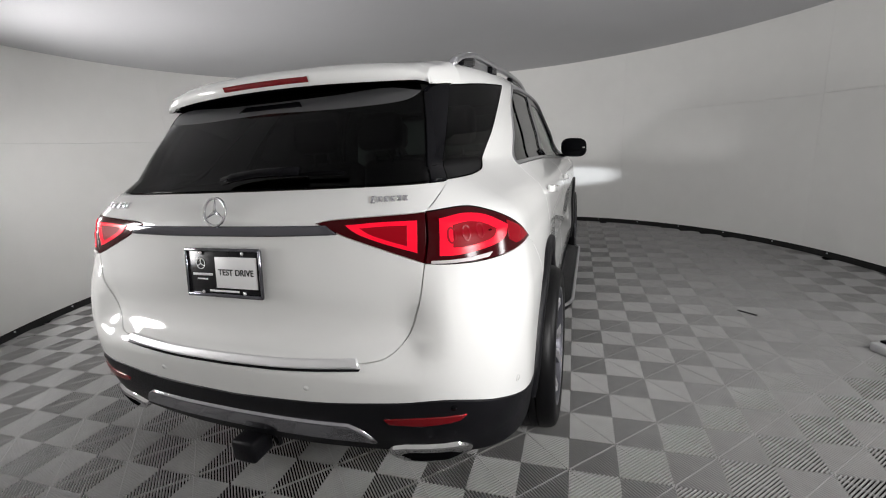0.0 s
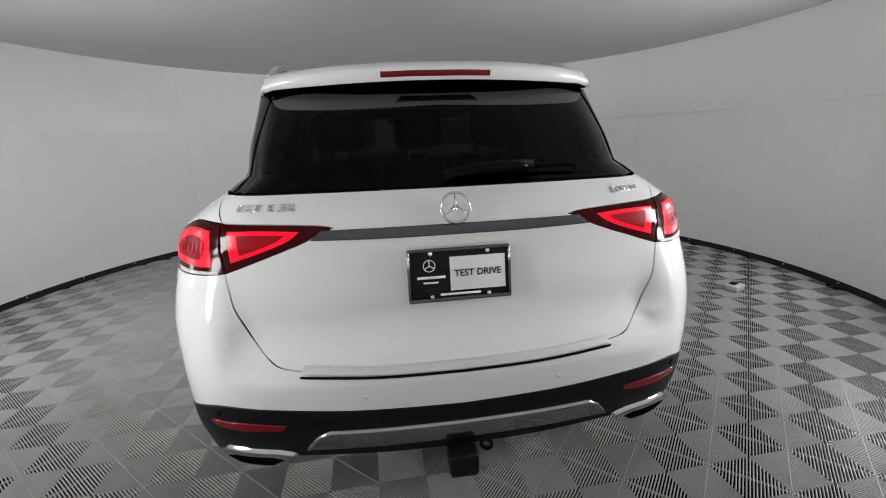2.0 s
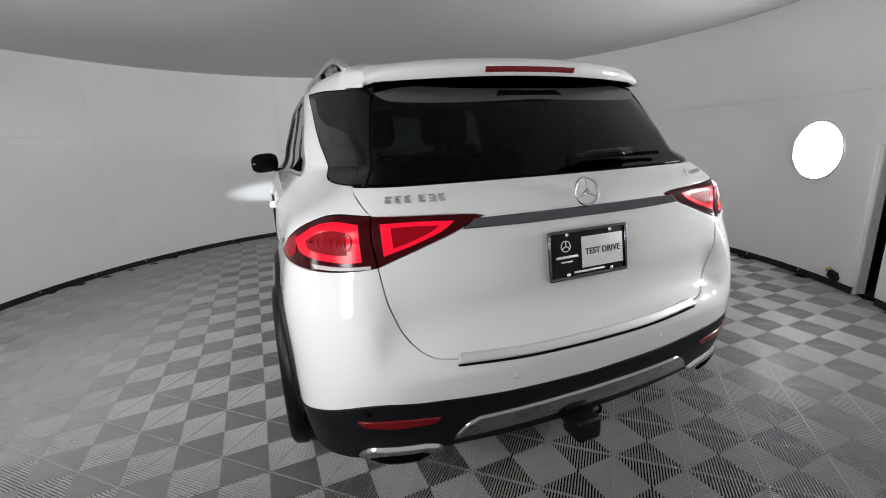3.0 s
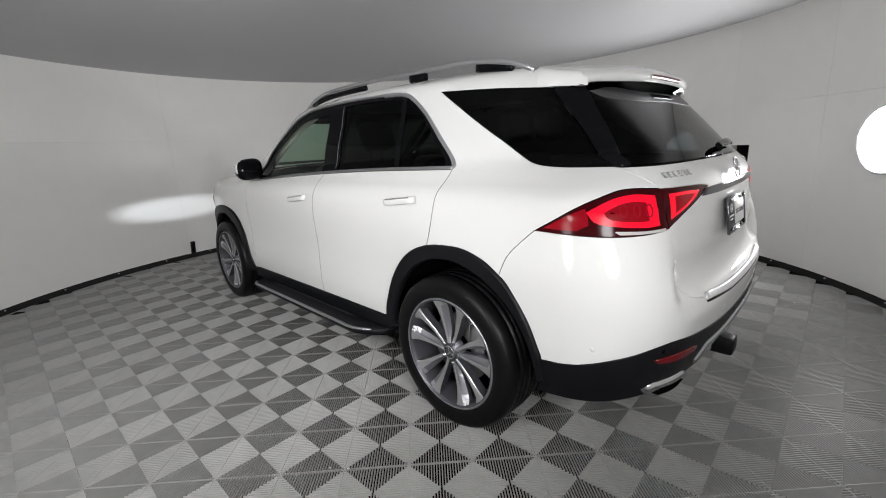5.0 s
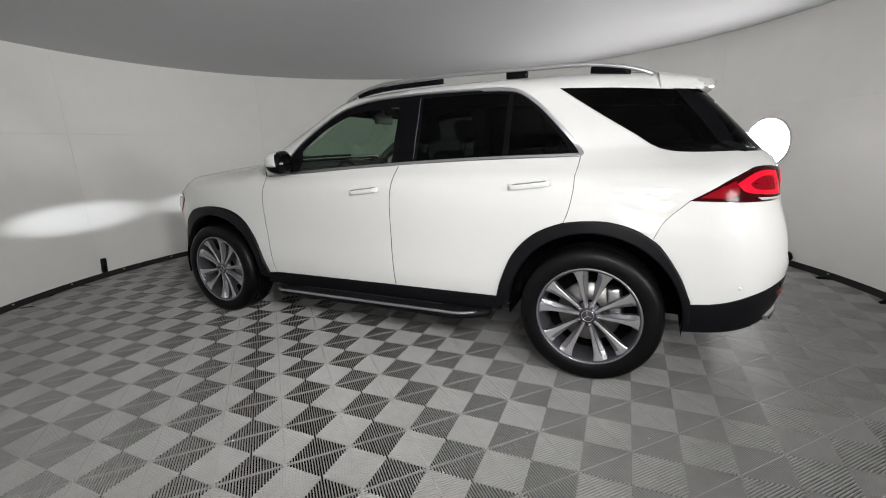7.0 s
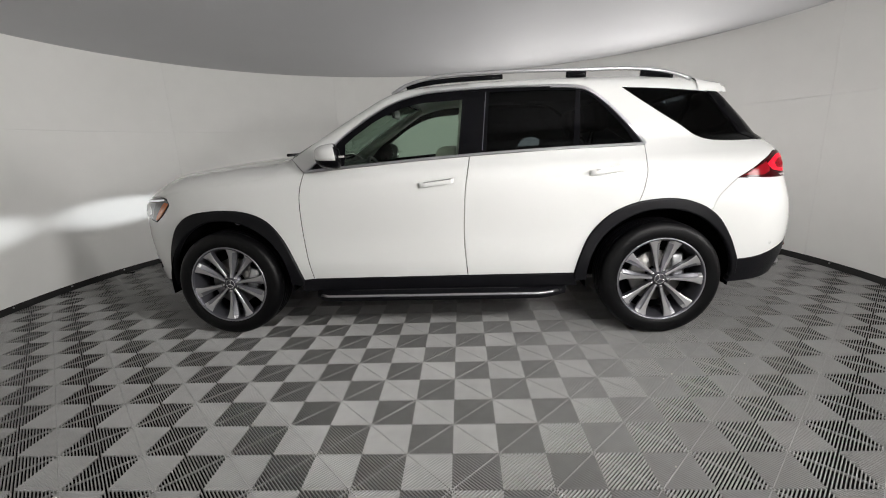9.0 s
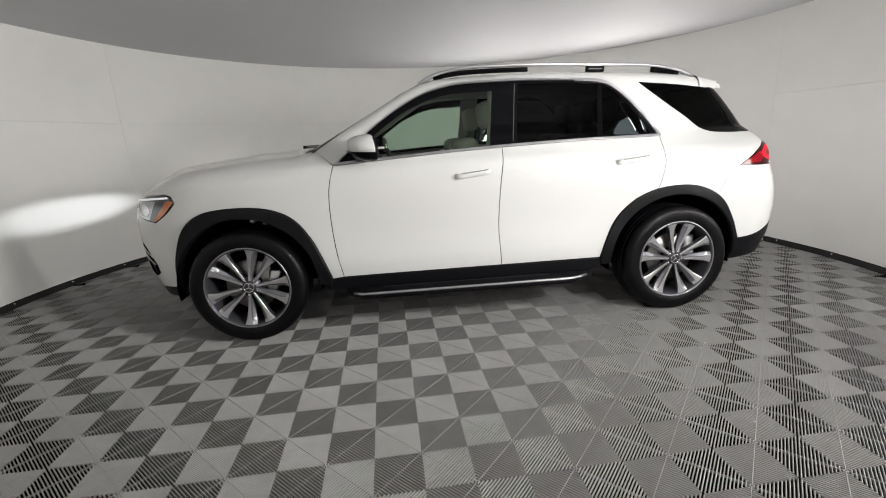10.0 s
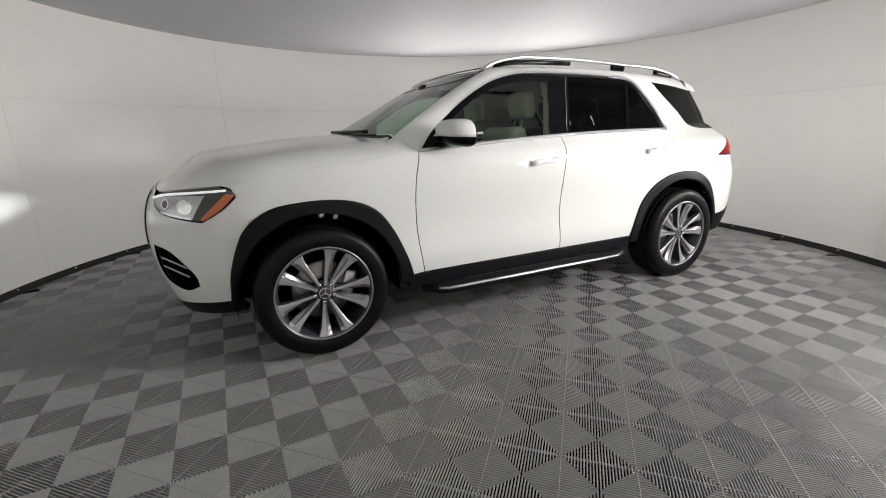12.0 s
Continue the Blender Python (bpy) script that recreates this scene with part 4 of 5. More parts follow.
# tailgate
tail = panel("tailgate", [RQ([(0.0, -2.34, 1.254), (0.35, -2.32, 1.254), (0.60, -2.27, 1.253), (0.733, -2.177, 1.252)]), RQ([(0.733, -2.177, 1.252), (0.722, -2.25, 1.22), (0.703, -2.325, 1.178)]), RQ(INNER_LAMP), RQ(INNER_LOW), RQ(GATE[::-1]),
      mirrored(RQ(GATE[::-1])), mirrored(RQ(INNER_LOW)), mirrored(RQ(INNER_LAMP)), mirrored(RQ([(0.733, -2.177, 1.252), (0.722, -2.25, 1.22), (0.703, -2.325, 1.178)])), mirrored(RQ([(0.0, -2.34, 1.254), (0.35, -2.32, 1.254), (0.60, -2.27, 1.253), (0.733, -2.177, 1.252)]))],
      rear_map, M_PAINT, car, grid=0.03, step=0.015, gap=0.0007, bevel=0.0016)
GL_LOW = [(0.0, -2.33, 1.258), (0.35, -2.31, 1.258), (0.60, -2.26, 1.258), (0.690, -2.222, 1.259)]
GL_SIDE = [(0.690, -2.222, 1.259), (0.642, -2.10, 1.41), (0.590, -1.980, 1.555), (0.577, -1.965, 1.585)]
GL_TOP = [(0.577, -1.965, 1.585), (0.35, -1.985, 1.615), (0.0, -1.99, 1.625)]
panel("rear_window", [RQ(GL_LOW), RQ(GL_SIDE), RQ(GL_TOP), mirrored(RQ(GL_TOP)), mirrored(RQ(GL_SIDE)), mirrored(RQ(GL_LOW))], rear_map, M_PRIVACY, tail, off=-0.003, gap=0.002, bevel=0.001, thick=0.004, label="dark privacy rear window")
BAND_LOW = [(0.0, -2.08, 1.516), (0.28, -2.08, 1.508), (0.48, -2.055, 1.512), (0.56, -2.03, 1.525), (0.588, -1.985, 1.553)]
BAND_TOP = [(0.588, -1.985, 1.553), (0.45, -2.0, 1.572), (0.25, -2.03, 1.562), (0.0, -2.04, 1.560)]
panel("window_band", [RQ(BAND_LOW), RQ(BAND_TOP), mirrored(RQ(BAND_TOP)), mirrored(RQ(BAND_LOW))], rear_map, M_BAND, tail, off=-0.001, gap=0.001, bevel=0.001, thick=0.001, grid=0.03, label="dark grey band along the rear window's top")
SLOT = [(0.0, -2.06, 1.550), (0.125, -2.06, 1.551)], [(0.125, -2.06, 1.551), (0.145, -2.06, 1.529)], [(0.145, -2.06, 1.529), (0.0, -2.06, 1.530)]
panel("band_slot", [RQ(q) for q in SLOT] + [mirrored(RQ(q)) for q in SLOT[::-1]], rear_map, M_GLOSS, tail, off=0.0015, gap=0.001, bevel=0.001, thick=0.002, grid=0.03, label="black slot in the window band")
for sd in (-1, 1):
    panel("rear_pillar_trim", [RQ(GL_SIDE[:-1]), RQ([(0.590, -1.980, 1.555), (0.61, -1.965, 1.572), (0.668, -1.872, 1.580)]), RQ([(0.668, -1.872, 1.578), (0.703, -2.03, 1.41), (0.733, -2.177, 1.256)]), RQ([(0.733, -2.177, 1.256), (0.690, -2.222, 1.259)])],
          rear_map, M_GLOSS, tail, sd, off=0.001, gap=0.0015, bevel=0.0015, thick=0.02, grid=0.02, label="gloss black rear pillar trim")
    outer = holder("tail_lamp")
    outer.parent = car
    panel("lens", [RQ(LAMP_SEAM), RQ(LAMP_TOP), RQ(LAMP_LOW[::-1])], rear_map, M_LENS, outer, sd, off=0.001, grid=0.02, thick=0.03, step=0.012, label="dark red outer lamp lens")
    ring_o = outline([RQ([(0.735, -2.33, 1.050), (0.735, -2.31, 1.155)]), RQ([(0.735, -2.31, 1.155), (0.80, -2.265, 1.162), (0.855, -2.21, 1.147), (0.905, -2.14, 1.105)]), RQ([(0.905, -2.14, 1.105), (0.90, -2.19, 1.065), (0.80, -2.30, 1.048), (0.735, -2.33, 1.050)])], 0.01)
    panel("light_guide", [[tuple(p) for p in ring_o] + [tuple(ring_o[0])]], rear_map, M_GUIDE, outer, sd, off=0.003, gap=0, bevel=0.001, thick=0.003, grid=0.012, holes=[inner_line(ring_o, 0.62)], label="glowing red light guide")
    panel("reflector", [[tuple(p) for p in inner_line(ring_o, 0.59)] + [tuple(inner_line(ring_o, 0.59)[0])]], rear_map, M_REDIN, outer, sd, off=0.002, gap=0, bevel=0, thick=0.002, grid=0.02, label="dim red lamp reflector")
    for k in range(3):
        c = rq(0.768 + 0.034 * k, -2.305 + 0.032 * k, 1.105 + 0.002 * k)
        oval = np.array([(c[0] + 0.011 * math.cos(a), c[1] + 0.024 * math.sin(a)) for a in np.linspace(0, 2 * math.pi, 19)[:-1]])
        panel("lamp_cell", [[tuple(p) for p in oval] + [tuple(oval[0])]], rear_map, M_CELL, outer, sd, off=0.004, gap=0, bevel=0.001, thick=0.003, grid=0.01, holes=[shrink(oval, 0.004)], label="red lamp cell rim")
    panel("lamp_tip", [RQ([(0.905, -2.14, 1.118), (0.93, -2.08, 1.092), (0.945, -1.99, 1.042)]), RQ([(0.945, -1.99, 1.042), (0.93, -2.12, 1.040), (0.912, -2.155, 1.060), (0.905, -2.14, 1.118)])], rear_map, M_TIP, outer, sd, off=0.003, gap=0, bevel=0.001, thick=0.003, grid=0.02, label="translucent red lamp tip")
    panel("clear_strip", [RQ([(0.715, -2.345, 1.038), (0.80, -2.31, 1.036), (0.88, -2.24, 1.040)]), RQ([(0.88, -2.24, 1.040), (0.87, -2.255, 1.027)]), RQ([(0.87, -2.255, 1.027), (0.80, -2.313, 1.026), (0.715, -2.345, 1.029)]), RQ([(0.715, -2.345, 1.029), (0.715, -2.345, 1.038)])],
          rear_map, M_CLEAR, outer, sd, off=0.004, gap=0, bevel=0.001, thick=0.004, grid=0.02, label="clear reversing strip")
    inner = holder("tailgate_lamp")
    inner.parent = car
    panel("lens", [RQ(INNER_LAMP), RQ(INNER_LOW), RQ(LAMP_SEAM)], rear_map, M_LENS, inner, sd, off=0.001, grid=0.02, thick=0.03, step=0.012, label="dark red inner lamp lens")
    ring_i = outline([RQ([(0.673, -2.345, 1.062), (0.676, -2.335, 1.155)]), RQ([(0.676, -2.335, 1.155), (0.575, -2.36, 1.155), (0.462, -2.378, 1.149)]), RQ([(0.462, -2.378, 1.149), (0.50, -2.375, 1.122), (0.58, -2.37, 1.092), (0.673, -2.345, 1.062)])], 0.01)
    panel("light_guide", [[tuple(p) for p in ring_i] + [tuple(ring_i[0])]], rear_map, M_GUIDE, inner, sd, off=0.003, gap=0, bevel=0.001, thick=0.003, grid=0.012, holes=[inner_line(ring_i, 0.66)], label="glowing red light guide")
    panel("reflector", [[tuple(p) for p in inner_line(ring_i, 0.63)] + [tuple(inner_line(ring_i, 0.63)[0])]], rear_map, M_REDIN, inner, sd, off=0.002, gap=0, bevel=0, thick=0.002, grid=0.02, label="dim red lamp reflector")

BAR_T = [(0.0, -2.39, 1.150), (0.2, -2.39, 1.150), (0.40, -2.385, 1.150)]
BAR_B = [(0.435, -2.38, 1.121), (0.2, -2.39, 1.117), (0.0, -2.39, 1.117)]
panel("chrome_bar", [RQ(BAR_T), RQ([BAR_T[-1], BAR_B[0]]), RQ(BAR_B), mirrored(RQ(BAR_B)), mirrored(RQ([BAR_T[-1], BAR_B[0]])), mirrored(RQ(BAR_T))], rear_map, M_BARCHROME, tail, off=0.010, gap=0, bevel=0.005, thick=0.012, label="chrome bar between the rear lamps")
# round emblem: a ring with three bars
badge = Matrix.Translation((0, -2.402, 1.198)) @ pose(0, 0, 0, 90 - 14, 0, 0)
bm = bmesh.new()
lathe(bm, [(0.040, 0.0), (0.044, 0.006), (0.047, 0.006), (0.049, 0.0)], 40, "Z", True)
for k in range(3):
    sub = bmesh.new()
    bmesh.ops.create_cone(sub, cap_ends=True, segments=4, radius1=0.0075, radius2=0.0015, depth=0.041, matrix=pose(0, 0, 0, 0, 0, 120 * k) @ pose(0, 0.0205, 0.002, -90, 0, 0))
    me = bpy.data.meshes.new("tmp")
    sub.to_mesh(me)
    sub.free()
    bm.from_mesh(me)
    bpy.data.meshes.remove(me)
bmesh.ops.recalc_face_normals(bm, faces=bm.faces)
part("emblem", bm, M_CHROME, tail, "chrome ring emblem").matrix_local = badge
# raised badge bars on both sides of the lid
for x0, x1, count in ((-0.652, -0.462, 6), (0.515, 0.640, 6)):
    for k in range(count):
        x = x0 + (x1 - x0) * (k + 0.5) / count + (0.012 if count == 6 and k > 2 and x0 < 0 else 0)
        p, n = rear_map(np.array([rq(x, -2.30, 1.216)]))
        bm = bmesh.new()
        h = 0.021 if x0 < 0 or k == 0 else 0.014
        w = abs(x1 - x0) / count * 0.62
        rbox(bm, (w, 0.004, 0.005), (0, 0, h / 2), 0.001)
        rbox(bm, (w, 0.004, 0.005), (0, 0, -h / 2), 0.001)
        rbox(bm, (0.006, 0.004, h), (-w / 2 + 0.003 if k < 3 or k % 2 else w / 2 - 0.003, 0, 0), 0.001)
        rbox(bm, (w * 0.7, 0.004, 0.0045), (0.0, 0, -0.0005), 0.001)
        ob = part("badge_bar", bm, M_CHROME, tail)
        ob.matrix_local = Matrix.Translation(Vector(p[0]) + Vector(n[0]) * 0.002) @ pose(0, 0, 0, -math.degrees(math.asin(n[0][2])), 0, math.degrees(math.atan2(n[0][0], -n[0][1])))
# wiper
p, n = rear_map(np.array([rq(x, -2.28, z) for x, z in ((-0.02, 1.272), (0.02, 1.282), (0.10, 1.291), (0.20, 1.294), (0.27, 1.293))]))
part("rear_wiper_arm", sweep(bmesh.new(), [tuple(a + b * 0.026) for a, b in zip(p, n)], 0.032, 0.020, [tuple(b) for b in n], n=10), M_GLOSS, tail, "black rear wiper arm")
p, n = rear_map(np.array([rq(x, -2.28, z) for x, z in ((0.20, 1.289), (0.30, 1.289), (0.40, 1.288), (0.425, 1.287))]))
part("rear_wiper_blade", sweep(bmesh.new(), [tuple(a + b * 0.016) for a, b in zip(p, n)], 0.012, 0.010, [tuple(b) for b in n]), M_DARK, tail, "black rear wiper blade")
# plate in a chrome frame
plate = holder("license_plate")
plate.parent = tail
plate.matrix_local = Matrix.Translation((0.004, -2.418, 0.997)) @ pose(0, 0, 0, -7, 0, 0)
bm = bmesh.new()
rbox(bm, (0.312, 0.006, 0.160), (0, 0, 0), 0.002)
part("plate_sheet", bm, M_PLATE_B, plate, "black dealer plate")
bm = bmesh.new()
for sz, at in (((0.318, 0.012, 0.011), (0, -0.003, 0.077)), ((0.318, 0.012, 0.013), (0, -0.003, -0.076)), ((0.009, 0.012, 0.156), (-0.1555, -0.003, 0)), ((0.009, 0.012, 0.156), (0.1555, -0.003, 0))):
    rbox(bm, sz, at, 0.004)
part("plate_frame", bm, M_BARCHROME, plate, "chrome plate frame")
bm = bmesh.new()
rbox(bm, (0.172, 0.002, 0.104), (0.056, -0.0042, 0.002), 0.0005)
card = part("plate_card", bm, M_PLATE_W, plate, "white card with black words")
txt = bpy.data.curves.new("words", "FONT")
txt.body, txt.size, txt.align_x, txt.align_y, txt.offset, txt.extrude = "TEST DRIVE", 0.0285, "CENTER", "CENTER", 0.0006, 0.0004
tmp = new("words", txt)
me = bpy.data.meshes.new_from_object(tmp)
bpy.data.objects.remove(tmp)
bpy.data.curves.remove(txt)
me.materials.append(M_INK)
ob = new("words", me)
ob.parent = plate
ob.matrix_local = pose(0.056, -0.0058, 0.002, 90, 0, 0)
tagged(ob, "black printed words")
bm = bmesh.new()
lathe(bm, [(0.0165, 0.0), (0.0165, 0.001), (0.0190, 0.001), (0.0190, 0.0)], 28, "Z", True)
for k in range(3):
    rbox(bm, (0.003, 0.017, 0.001), (0.0085 * math.sin(radians(120 * k)), 0.0085 * math.cos(radians(120 * k)), 0.0005), 0, (0, 0, -120 * k))
ob = part("plate_mark", bm, M_PLATE_W, plate, "white ring mark")
ob.matrix_local = pose(-0.093, -0.0036, 0.030, 90, 0, 0)
for sz, at in (((0.086, 0.0012, 0.008), (-0.088, -0.0036, -0.006)), ((0.045, 0.0012, 0.005), (-0.09, -0.0036, -0.022)), ((0.125, 0.0012, 0.007), (0.0, -0.0036, -0.061))):
    bm = bmesh.new()
    rbox(bm, sz, at, 0)
    part("plate_print", bm, M_PLATE_W, plate)
for sx in (-0.088, 0.088):
    for sz in (0.067, -0.066):
        bm = bmesh.new()
        bmesh.ops.create_uvsphere(bm, u_segments=10, v_segments=6, radius=0.0075, matrix=Matrix.Translation((sx, -0.006, sz)) @ Matrix.Diagonal((1, 0.5, 1, 1)))
        part("plate_screw", bm, M_CHROME, plate)

# spoiler over the rear window
def spoiler_profile(x):
    u = abs(x) / 0.60
    y1 = -2.085 + 0.100 * u ** 3.2
    y0 = -1.762
    zt = lambda y: float(top_map(np.array([[x * 0.985, max(y, -1.80)]]))[0][0, 2]) - 0.13 * max(-1.80 - y, 0) - 0.14 * max(-2.0 - y, 0)
    drop = 0.026 * u ** 4
    th = 1 - 0.62 * u ** 5
    return [(y0, zt(y0)), (-1.85, zt(-1.85) - 0.2 * drop), (-1.95, zt(-1.95) - 0.5 * drop), (y1 + 0.03, zt(y1 + 0.03) - drop), (y1 + 0.006, zt(y1) - drop - 0.006), (y1, zt(y1) - drop - 0.018), (y1 + 0.010, zt(y1) - drop - 0.018 - 0.030 * th), (y1 + 0.018, zt(y1) - drop - 0.020 - 0.033 * th)]


bm = bmesh.new()
rows = [[(x, y, z) for y, z in spoiler_profile(x)] for x in np.linspace(-0.60, 0.60, 41)]
wing = []
for q in np.linspace(0, 1, 8)[1:]:
    row = []
    for k, (y, z) in enumerate(spoiler_profile(0.60)):
        y = y - (0.02 * q if k == 0 else 0.0)
        low = 1.580 + 0.085 * (y + 1.872)
        xe = on_side(max(y, -1.93), low)[0] + 0.004
        row.append((0.60 + (xe - 0.60) * math.sin(q * math.pi / 2), y, min(z, low) if z < low else z - (z - low) * (1 - math.cos(q * math.pi / 2))))
    wing.append(row)
rows = [[(-x, y, z) for x, y, z in row] for row in wing[::-1]] + rows + wing
rows = [[bm.verts.new(v) for v in row] for row in rows]
for a, b in zip(rows, rows[1:]):
    for i in range(len(a) - 1):
        bm.faces.new((a[i], a[i + 1], b[i + 1], b[i]))
bmesh.ops.recalc_face_normals(bm, faces=bm.faces)
under = [[v.co.copy() for v in r] for r in rows]
spoiler = part("roof_spoiler", bm, M_PAINT, tail, "white roof spoiler")
bm = bmesh.new()
rows2 = []
for r in under:
    e = r[-1]
    rows2.append([bm.verts.new(v) for v in ((e.x, e.y, e.z + 0.0015), (e.x, e.y + 0.06, e.z + 0.006), (e.x * 0.98, -1.90, e.z - 0.005))])
for a, b in zip(rows2, rows2[1:]):
    for i in range(2):
        bm.faces.new((a[i], a[i + 1], b[i + 1], b[i]))
part("spoiler_underside", bm, M_GLOSS, spoiler, "black spoiler underside")
bm = bmesh.new()
rows3 = []
for x in np.linspace(-0.192, 0.192, 17):
    k = min(range(len(under)), key=lambda i: abs(under[i][0].x - x))
    a, b = under[k][5], under[k][6]
    rows3.append([bm.verts.new((x, a.y + (b.y - a.y) * t - o, a.z + (b.z - a.z) * t)) for t, o in ((0.16, 0.0), (0.21, 0.004), (0.74, 0.004), (0.79, 0.0))])
for a, b in zip(rows3, rows3[1:]):
    for i in range(3):
        bm.faces.new((a[i], b[i], b[i + 1], a[i + 1]))
bmesh.ops.recalc_face_normals(bm, faces=bm.faces)
part("brake_light", bm, M_REFLECT, spoiler, "red high brake light")

# rear bumper
BSIDE = [(0.945, -1.947, 1.027), (1.0, -1.86, 0.92), on_side(-1.79, 0.826)]
BARCH = [on_side(*p) for p in [(-1.79, 0.826)] + ARCH_R[7:]]
half = [RQ(GATE), RQ(LAMP_LOW), RQ(BSIDE), RQ(BARCH), RQ([BARCH[-1], BUMPER_LOW[-1]]), RQ(BUMPER_LOW[::-1])]
bumper = panel("rear_bumper", half + [mirrored(s) for s in half[::-1]], rear_map, M_PAINT, car, grid=0.035, step=0.015, gap=0.0007, bevel=0.0016)
LIP = [(0.955, -1.975, 0.335), (0.91, -2.20, 0.356), (0.80, -2.33, 0.388), (0.70, -2.385, 0.402), (0.54, -2.41, 0.405), (0.25, -2.43, 0.388), (0.0, -2.435, 0.383)]
half = [RQ(BUMPER_LOW), RQ([BUMPER_LOW[-1], LIP[0]]), RQ(LIP)]
lower = panel("lower_bumper", half + [mirrored(s) for s in half[::-1]], rear_map, M_CLAD, car, off=0.002, grid=0.04, thick=0.05, label="matt black lower bumper")
SK = [(0.0, -2.45, 0.512), (0.25, -2.45, 0.515), (0.43, -2.44, 0.520)]
SKB = [(0.52, -2.43, 0.448), (0.25, -2.45, 0.440), (0.0, -2.45, 0.437)]
half = [RQ(SK), RQ([SK[-1], (0.47, -2.435, 0.50), SKB[0]]), RQ(SKB)]
panel("skid_trim", half + [mirrored(s) for s in half[::-1]], rear_map, M_SKID, lower, off=0.014, gap=0, bevel=0.006, thick=0.015, label="chrome skid trim")
STT, STB = [(0.0, -2.47, 0.732), (0.25, -2.46, 0.735), (0.485, -2.44, 0.745)], [(0.497, -2.44, 0.722), (0.25, -2.46, 0.708), (0.0, -2.47, 0.704)]
half = [RQ(STT), RQ([STT[-1], STB[0]]), RQ(STB)]
panel("load_strip", half + [mirrored(s) for s in half[::-1]], rear_map, M_STRIP, bumper, off=0.016, gap=0, bevel=0.006, thick=0.02, label="chrome loading edge strip")
# A black strip drawn in place of the shaded gap under the loading strip.
GAPT, GAPB = [(0.0, -2.47, 0.7035), (0.25, -2.46, 0.7075), (0.495, -2.44, 0.7215)], [(0.49, -2.44, 0.714), (0.25, -2.46, 0.700), (0.0, -2.47, 0.696)]
half = [RQ(GAPT), RQ([GAPT[-1], GAPB[0]]), RQ(GAPB)]
panel("load_strip_gap", half + [mirrored(q) for q in half[::-1]], rear_map, M_GLOSS, bumper, off=0.006, gap=0, bevel=0.002, thick=0.01, label="black strip standing in for the shaded gap below the loading edge strip")
for sd in (-1, 1):
    panel("bumper_reflector", [RQ([(0.556, -2.438, 0.552), (0.68, -2.41, 0.565), (0.80, -2.36, 0.562)]), RQ([(0.80, -2.36, 0.562), (0.78, -2.37, 0.545), (0.68, -2.41, 0.535), (0.57, -2.43, 0.534)]), RQ([(0.57, -2.43, 0.534), (0.556, -2.438, 0.552)])], rear_map, M_REFLECT, lower, sd, off=0.007, gap=0, bevel=0.002, thick=0.01, grid=0.03, label="red reflector")
    panel("exhaust_trim", [RQ([(0.54, -2.40, 0.418), (0.60, -2.40, 0.444), (0.76, -2.34, 0.450), (0.80, -2.32, 0.428)]), RQ([(0.80, -2.32, 0.428), (0.75, -2.34, 0.386), (0.60, -2.40, 0.378), (0.54, -2.40, 0.418)])], rear_map, M_CHROME, lower, sd, off=0.020, gap=0, bevel=0.008, thick=0.04, grid=0.02, label="chrome exhaust trim")
    panel("exhaust_slot", [RQ([(0.59, -2.40, 0.413), (0.615, -2.395, 0.429), (0.735, -2.35, 0.432), (0.765, -2.335, 0.418)]), RQ([(0.765, -2.335, 0.418), (0.73, -2.35, 0.396), (0.625, -2.39, 0.391), (0.59, -2.40, 0.413)])], rear_map, M_DARK, lower, sd, off=0.0215, gap=0, bevel=0.001, thick=0.003, grid=0.02, label="dark exhaust opening")
    for x, y, z in ((0.308, -2.472, 0.643), (0.93, -2.19, 0.60)):
        p, n = rear_map(np.array([rq(x, y, z)]))
        bm = bmesh.new()
        lathe(bm, [(0.0, 0.0006), (0.009, 0.0006), (0.0095, -0.001), (0.012, -0.001), (0.0125, 0.0004)], 20, "Z")
        ob = part("parking_sensor", bm, M_PAINT, bumper)
        ob.matrix_local = Matrix.Translation((p[0][0] * sd, p[0][1], p[0][2])) @ Vector((n[0][0] * sd, n[0][1], n[0][2])).to_track_quat("Z", "Y").to_matrix().to_4x4()
    p, n = rear_map(np.array([rq(0.769, -2.387, 0.592)]))
    bm = bmesh.new()
    lathe(bm, [(0.0, 0.004), (0.008, 0.004), (0.010, 0.0), (0.011, 0.003)], 16, "Z")
    ob = part("parking_sensor", bm, M_GLOSS, lower)
    ob.matrix_local = Matrix.Translation((p[0][0] * sd, p[0][1], p[0][2])) @ Vector((n[0][0] * sd, n[0][1], n[0][2])).to_track_quat("Z", "Y").to_matrix().to_4x4()
hitch = holder("tow_hitch")
hitch.parent = car
bm = bmesh.new()
rbox(bm, (0.10, 0.10, 0.085), (-0.006, -2.43, 0.345), 0.012)
part("hitch_cover", bm, M_CLAD, hitch, "black hitch cover")
bm = bmesh.new()
rbox(bm, (0.075, 0.30, 0.07), (-0.006, -2.26, 0.36), 0.008)
rbox(bm, (0.9, 0.06, 0.06), (0, -2.15, 0.37), 0.01)
part("hitch_tube", bm, M_DARK, hitch, "black hitch tube")
bm = bmesh.new()
lathe(bm, [(0.014, -0.005), (0.024, -0.005), (0.024, 0.005), (0.014, 0.005)], 18, "X", True)
part("chain_loop", bm, M_CLAD, hitch).matrix_local = Matrix.Translation((0.085, -2.40, 0.36)) @ pose(0, 0, 0, 0, 0, 70)

